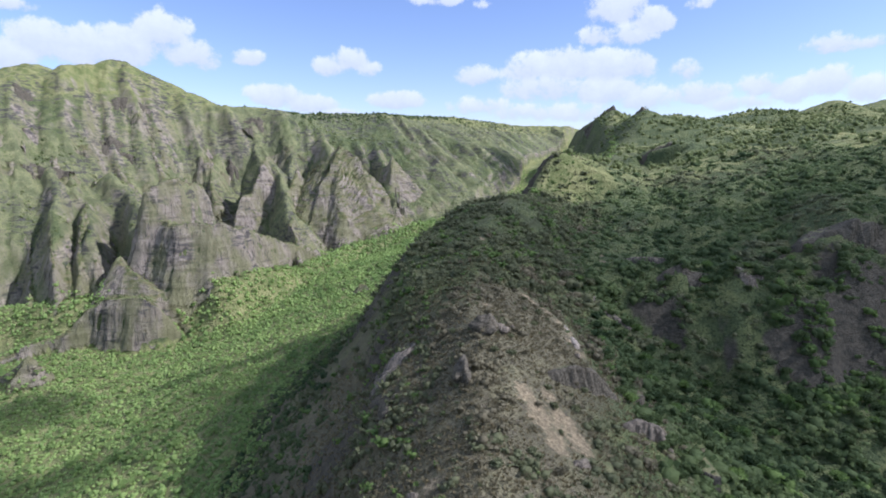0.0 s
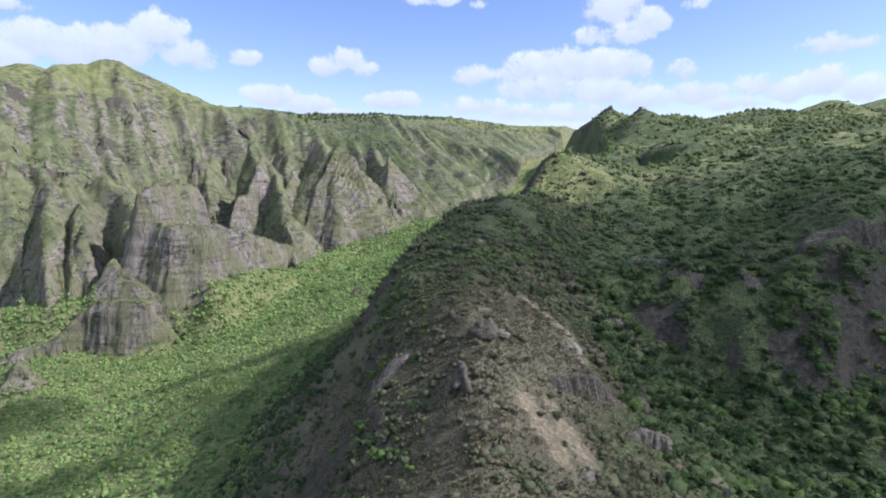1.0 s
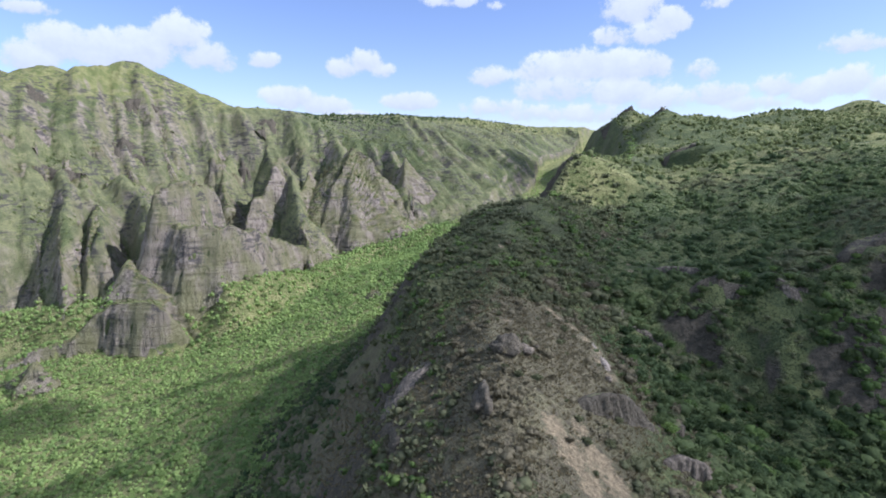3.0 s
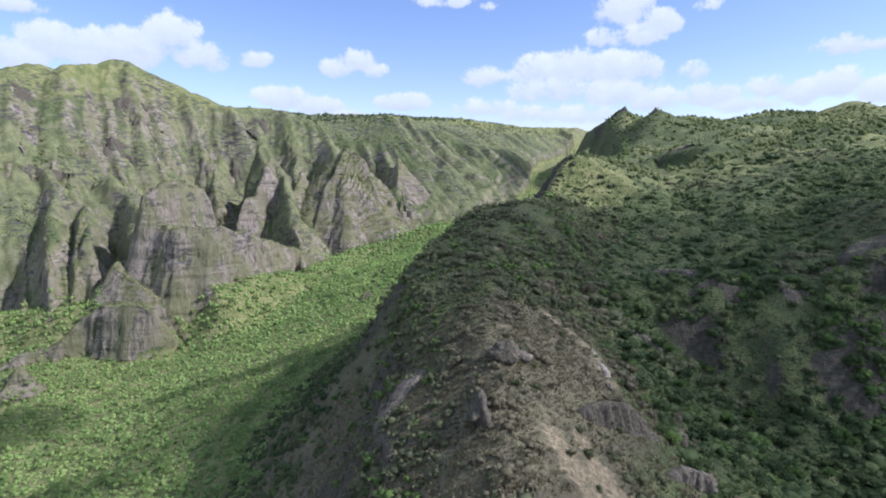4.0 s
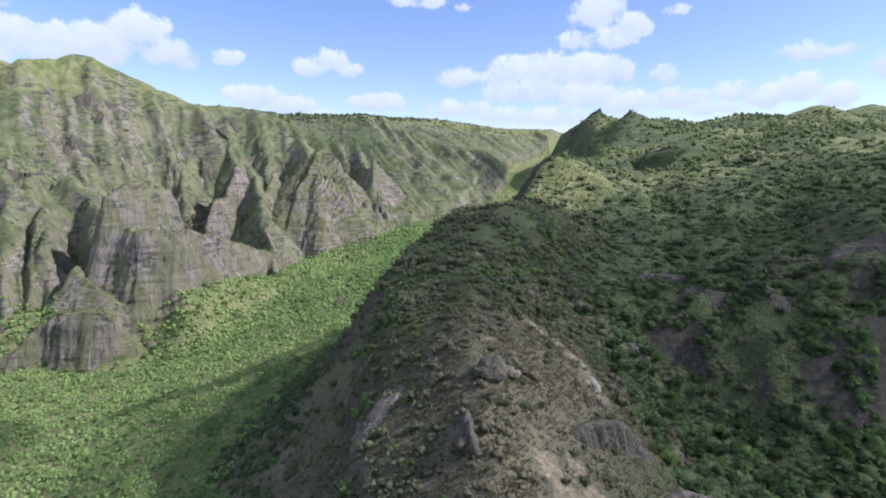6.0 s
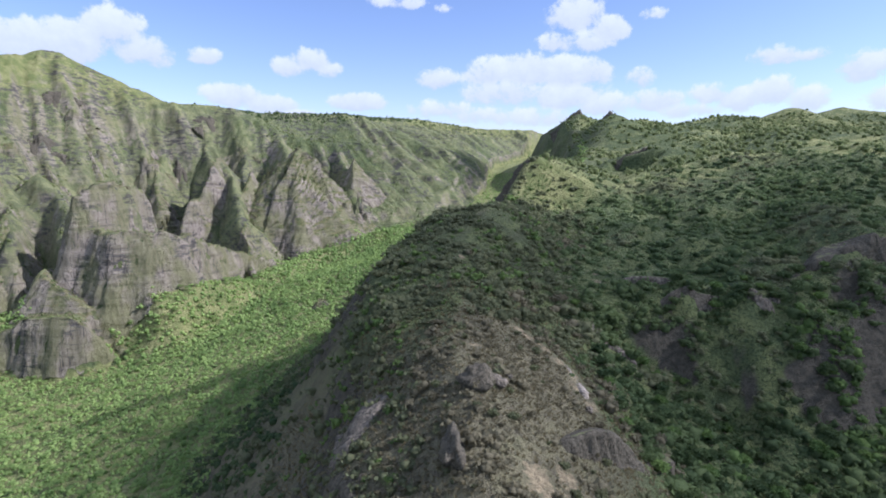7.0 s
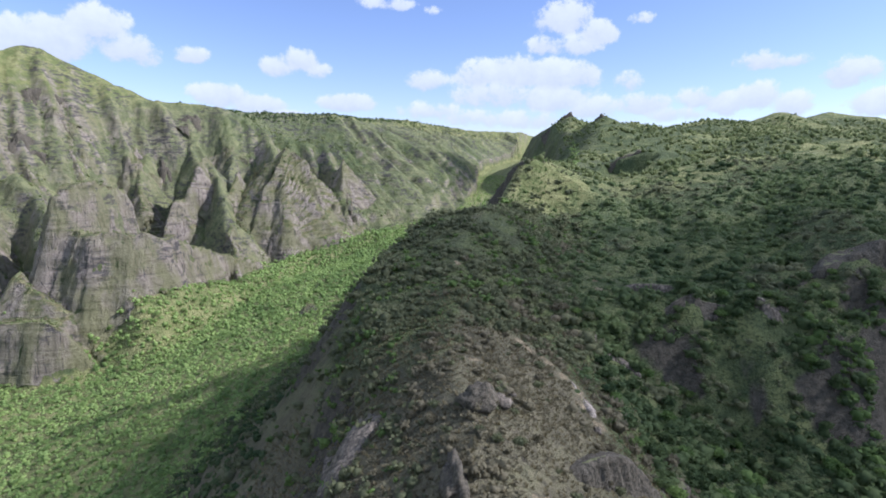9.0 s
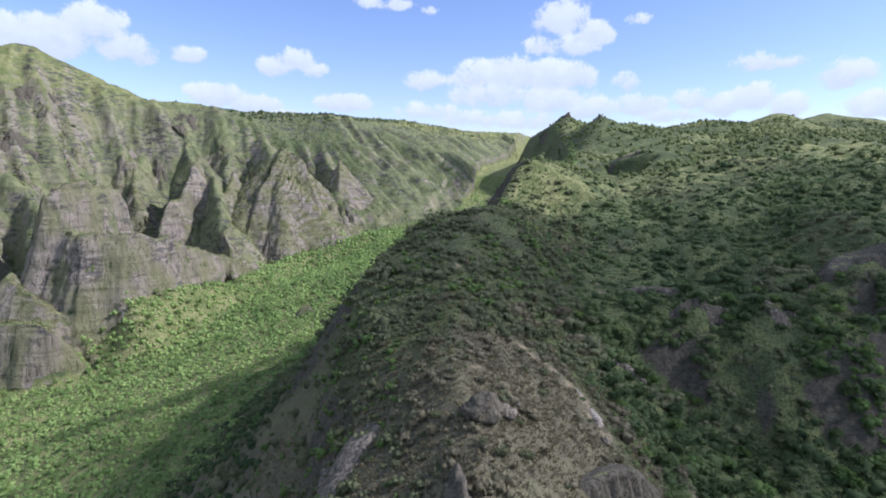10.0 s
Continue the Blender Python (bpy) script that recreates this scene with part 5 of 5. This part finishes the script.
tuft = []
for _ in range(4):
    blades_ = []
    for k in range(6):
        a = RNG.rand() * 6.283
        out = np.array((math.cos(a), math.sin(a), 0))
        side_ = np.array((-math.sin(a), math.cos(a), 0)) * 0.35
        root = out * 0.2
        blades_ += [root - side_, root + side_, root + out * (0.5 + 0.5 * RNG.rand()) + np.array((0, 0, 0.7 + 0.5 * RNG.rand()))]
    tuft.append((np.array(blades_), np.arange(18).reshape(6, 3)))
spots = scatter(-70, 150, 80, 300, 1.7, RNG, on_bare)
many(tuft, spots, 0.5 + 0.5 * RNG.rand(len(spots)), "dry_grass", straw, "dry straw-coloured grass on the ridge top", "grass", RNG)


def on_wall(x, y, z, inf, slope):
    talus = step(inf["floor"] + 75 - z, 0, 40) * (1 - 0.5 * step(x, -160, -60))
    return (1 - 0.6 * step(x, -160, -60)) * inf["wall"] * (slope < 1.9) * np.clip(0.62 + 0.9 * fbm(x, y, 110, 4) - 0.42 + 0.6 * step(on_grid(WALL_WET, x, y), 1.2, 3.5) + 0.8 * talus - 0.9 * step(z - 60 * step(-x, 150, 500), 350, 420), 0, 1)


spots = np.concatenate([scatter(-950, 60, 600, 1500, 6.2, RNG, on_wall), scatter(-150, 420, 1200, 2200, 9.0, RNG, on_wall)])
many(small_crowns, spots - (0, 0, 0.6), 1.7 + 3.4 * RNG.rand(len(spots)) ** 2.5, "woods", leaf_far, "patches of green woods on the far slopes", "woods", RNG)


def on_plateau(x, y, z, inf, slope):
    return ((inf["d"] < 0) | (inf["away"] < 190)) * (~inf["wall"]) * (slope < 1.6) * (1 - 0.7 * step(z, 425, 445) * (x < 620)) * np.clip(0.66 + 1.1 * fbm(x, y, 90, 4), 0, 1)


spur_tops = scatter(85, 240, 540, 700, 3.4, RNG, lambda x, y, z, inf, slope: (slope < 1.2) * np.clip(0.35 + 0.9 * fbm(x, y, 24, 3), 0.05, 0.9) * spur_grass(x, y))
fresh = fbm(spur_tops[:, 0], spur_tops[:, 1], 30, 3) > 0.12
many(small_crowns, spur_tops[~fresh], 1.2 + 1.6 * RNG.rand((~fresh).sum()) ** 2, "scrub", leaf_dark, "olive scrub on the grassy spur", "scrub", RNG)
many(small_crowns, spur_tops[fresh], 1.2 + 1.6 * RNG.rand(fresh.sum()) ** 2, "scrub", leaf_fresh, "fresh green scrub on the grassy spur", "scrub", RNG)
wall_tops = np.concatenate([v for key in ("rock_buttress", "rock_pyramid", "rock_block", "cliff_wall", "rock_fin", "rock_spire", "rock_tower", "rock_pillar", "rock_scarp") for v in LEDGES.get(key, [])])
wall_tops = wall_tops[RNG.rand(len(wall_tops)) < 0.10 * (fbm(wall_tops[:, 0], wall_tops[:, 1], 30, 3) > -0.1)]
many(small_crowns, wall_tops, 1.2 + 1.8 * RNG.rand(len(wall_tops)) ** 2, "bushes", leaf_far, "green bushes on the ledges of the cliffs", "bushes", RNG)
back_spots = scatter(-600, -120, 1460, 1900, 10.0, RNG, lambda x, y, z, inf, slope: (z > 415) * (slope < 0.8) * step(y - 0.15 * (x + 600), 1430, 1490))
many(small_crowns, back_spots - (0, 0, 1), 4 + 3 * RNG.rand(len(back_spots)), "woods", leaf_slope, "dark woods behind the valley wall's rim", "woods", RNG)
rim_spots = scatter(-480, 900, 2250, 2900, 15.0, RNG, lambda x, y, z, inf, slope: (z > 440) * (slope < 0.7) * (0.8 + 0 * x))
many(small_crowns, rim_spots - (0, 0, 1), 5 + 4 * RNG.rand(len(rim_spots)), "woods", leaf_slope, "dark woods along the far plateau's rim", "woods", RNG)
spots = scatter(120, 1500, 640, 1750, 15.0, RNG, on_plateau)
many(small_crowns, spots, 5.0 + 6.0 * RNG.rand(len(spots)) ** 2, "woods", leaf_far, "patches of green woods on the high plateau", "woods", RNG)


# ---- single shrubs and trees near the path ----
def plant(name, mat, seed, lumps, blades, blade, height_, label, category, group, stem_name):
    """A shrub or tree: a tapered, forked stem and a leafy crown on it."""
    rng = np.random.RandomState(seed)
    root = tagged(new(name), label, category, group)
    rows_, sides = [], 6
    path = [(0, 0, -0.5, 0.10), (0.05, 0.02, height_ * 0.5, 0.075), (0.02, 0.08, height_ + 0.25, 0.045)]
    forks = [path]
    for k in range(3):
        a = 6.283 * k / 3 + rng.rand()
        forks.append([(0.04, 0.02, height_ * 0.55, 0.05), (0.22 * math.cos(a), 0.22 * math.sin(a), height_ * 0.85, 0.035), (0.5 * math.cos(a), 0.5 * math.sin(a), height_ + 0.2, 0.02)])
    pts, faces = [], []
    for line in forks:
        start = len(pts)
        for x, y, z, r in line:
            pts += [(x + r * math.cos(6.283 * k / sides), y + r * math.sin(6.283 * k / sides), z) for k in range(sides)]
        for j in range(len(line) - 1):
            for k in range(sides):
                p, q = start + j * sides, start + (j + 1) * sides
                faces.append((p + k, p + (k + 1) % sides, q + (k + 1) % sides, q + k))
    me = bpy.data.meshes.new(stem_name)
    me.from_pydata(pts, [], faces)
    part(stem_name, me, bark, root)
    p, t = crown(rng, lumps, blades, blade, 0.8, True, (4, 6))
    me = bpy.data.meshes.new("crown")
    me.from_pydata((p + (0, 0, height_)).tolist(), [], t.tolist())
    part("crown", me, mat, root)
    return root


def place(kinds, spots, sizes, rng):
    for k, (x, y, z) in enumerate(spots):
        kind_ = kinds[k % len(kinds)]
        m = pose(x, y, z, 0, 0, 360 * rng.rand()) @ Matrix.Diagonal((sizes[k], sizes[k], sizes[k] * (0.85 + 0.3 * rng.rand()), 1))
        if k < len(kinds):
            kind_.matrix_basis = m
        else:
            copy_thing(kind_, Matrix.Translation(m.translation) @ m.to_euler().to_matrix().to_4x4()).scale = m.to_scale()


shrubs = [plant("shrub", leaf_dark, 20 + k, 4, 170, 0.22, 0.15, "rounded dark green shrub on the dry ridge", "shrub", "shrubs of the ridge", "stem") for k in range(3)]
shrubs += [plant("shrub", leaf_dry, 30 + k, 4, 190, 0.24, 0.15, "leafless grey-brown shrub on the dry ridge", "shrub", "shrubs of the ridge", "stem") for k in range(3)]
spots = scatter(-20, 105, 105, 330, 9.5, RNG, lambda x, y, z, inf, slope: (slope < 1.2) * (0.62 + 0 * x) * (inf["away"] < 70))
named = np.array([(55, 244, 0, 2.6), (65, 286, 0, 5.0), (49, 258, 0, 2.2), (30, 261, 0, 1.7), (25, 262, 0, 1.3), (85, 314, 0, 5.0), (101, 312, 0, 4.4), (74, 300, 0, 3.6)])
named[:, 2] = heights(named[:, 0], named[:, 1])
every = np.concatenate([named[:, :3], spots[:230]])
girth = np.concatenate([named[:, 3], 1.0 + 1.6 * RNG.rand(len(spots[:230])) ** 1.6])
place(shrubs, every, girth, RNG)
trees = [plant("tree", leaf_slope if k < 4 else leaf_fresh, 40 + k, 6, 300, 0.19, 0.5, "leafy green tree on the bowl's steep slope" if k < 4 else "bright leafy tree on the bowl's steep slope", "tree", "trees of the bowl", "trunk") for k in range(5)]
spots = scatter(85, 270, 150, 330, 9.0, RNG, lambda x, y, z, inf, slope: (slope < 1.7) * (inf["away"] > 62) * (inf["d"] < 0) * (0.72 + 0 * x))
place(trees, spots[:260], 2.6 + 2.0 * RNG.rand(len(spots[:260])) ** 1.5, RNG)
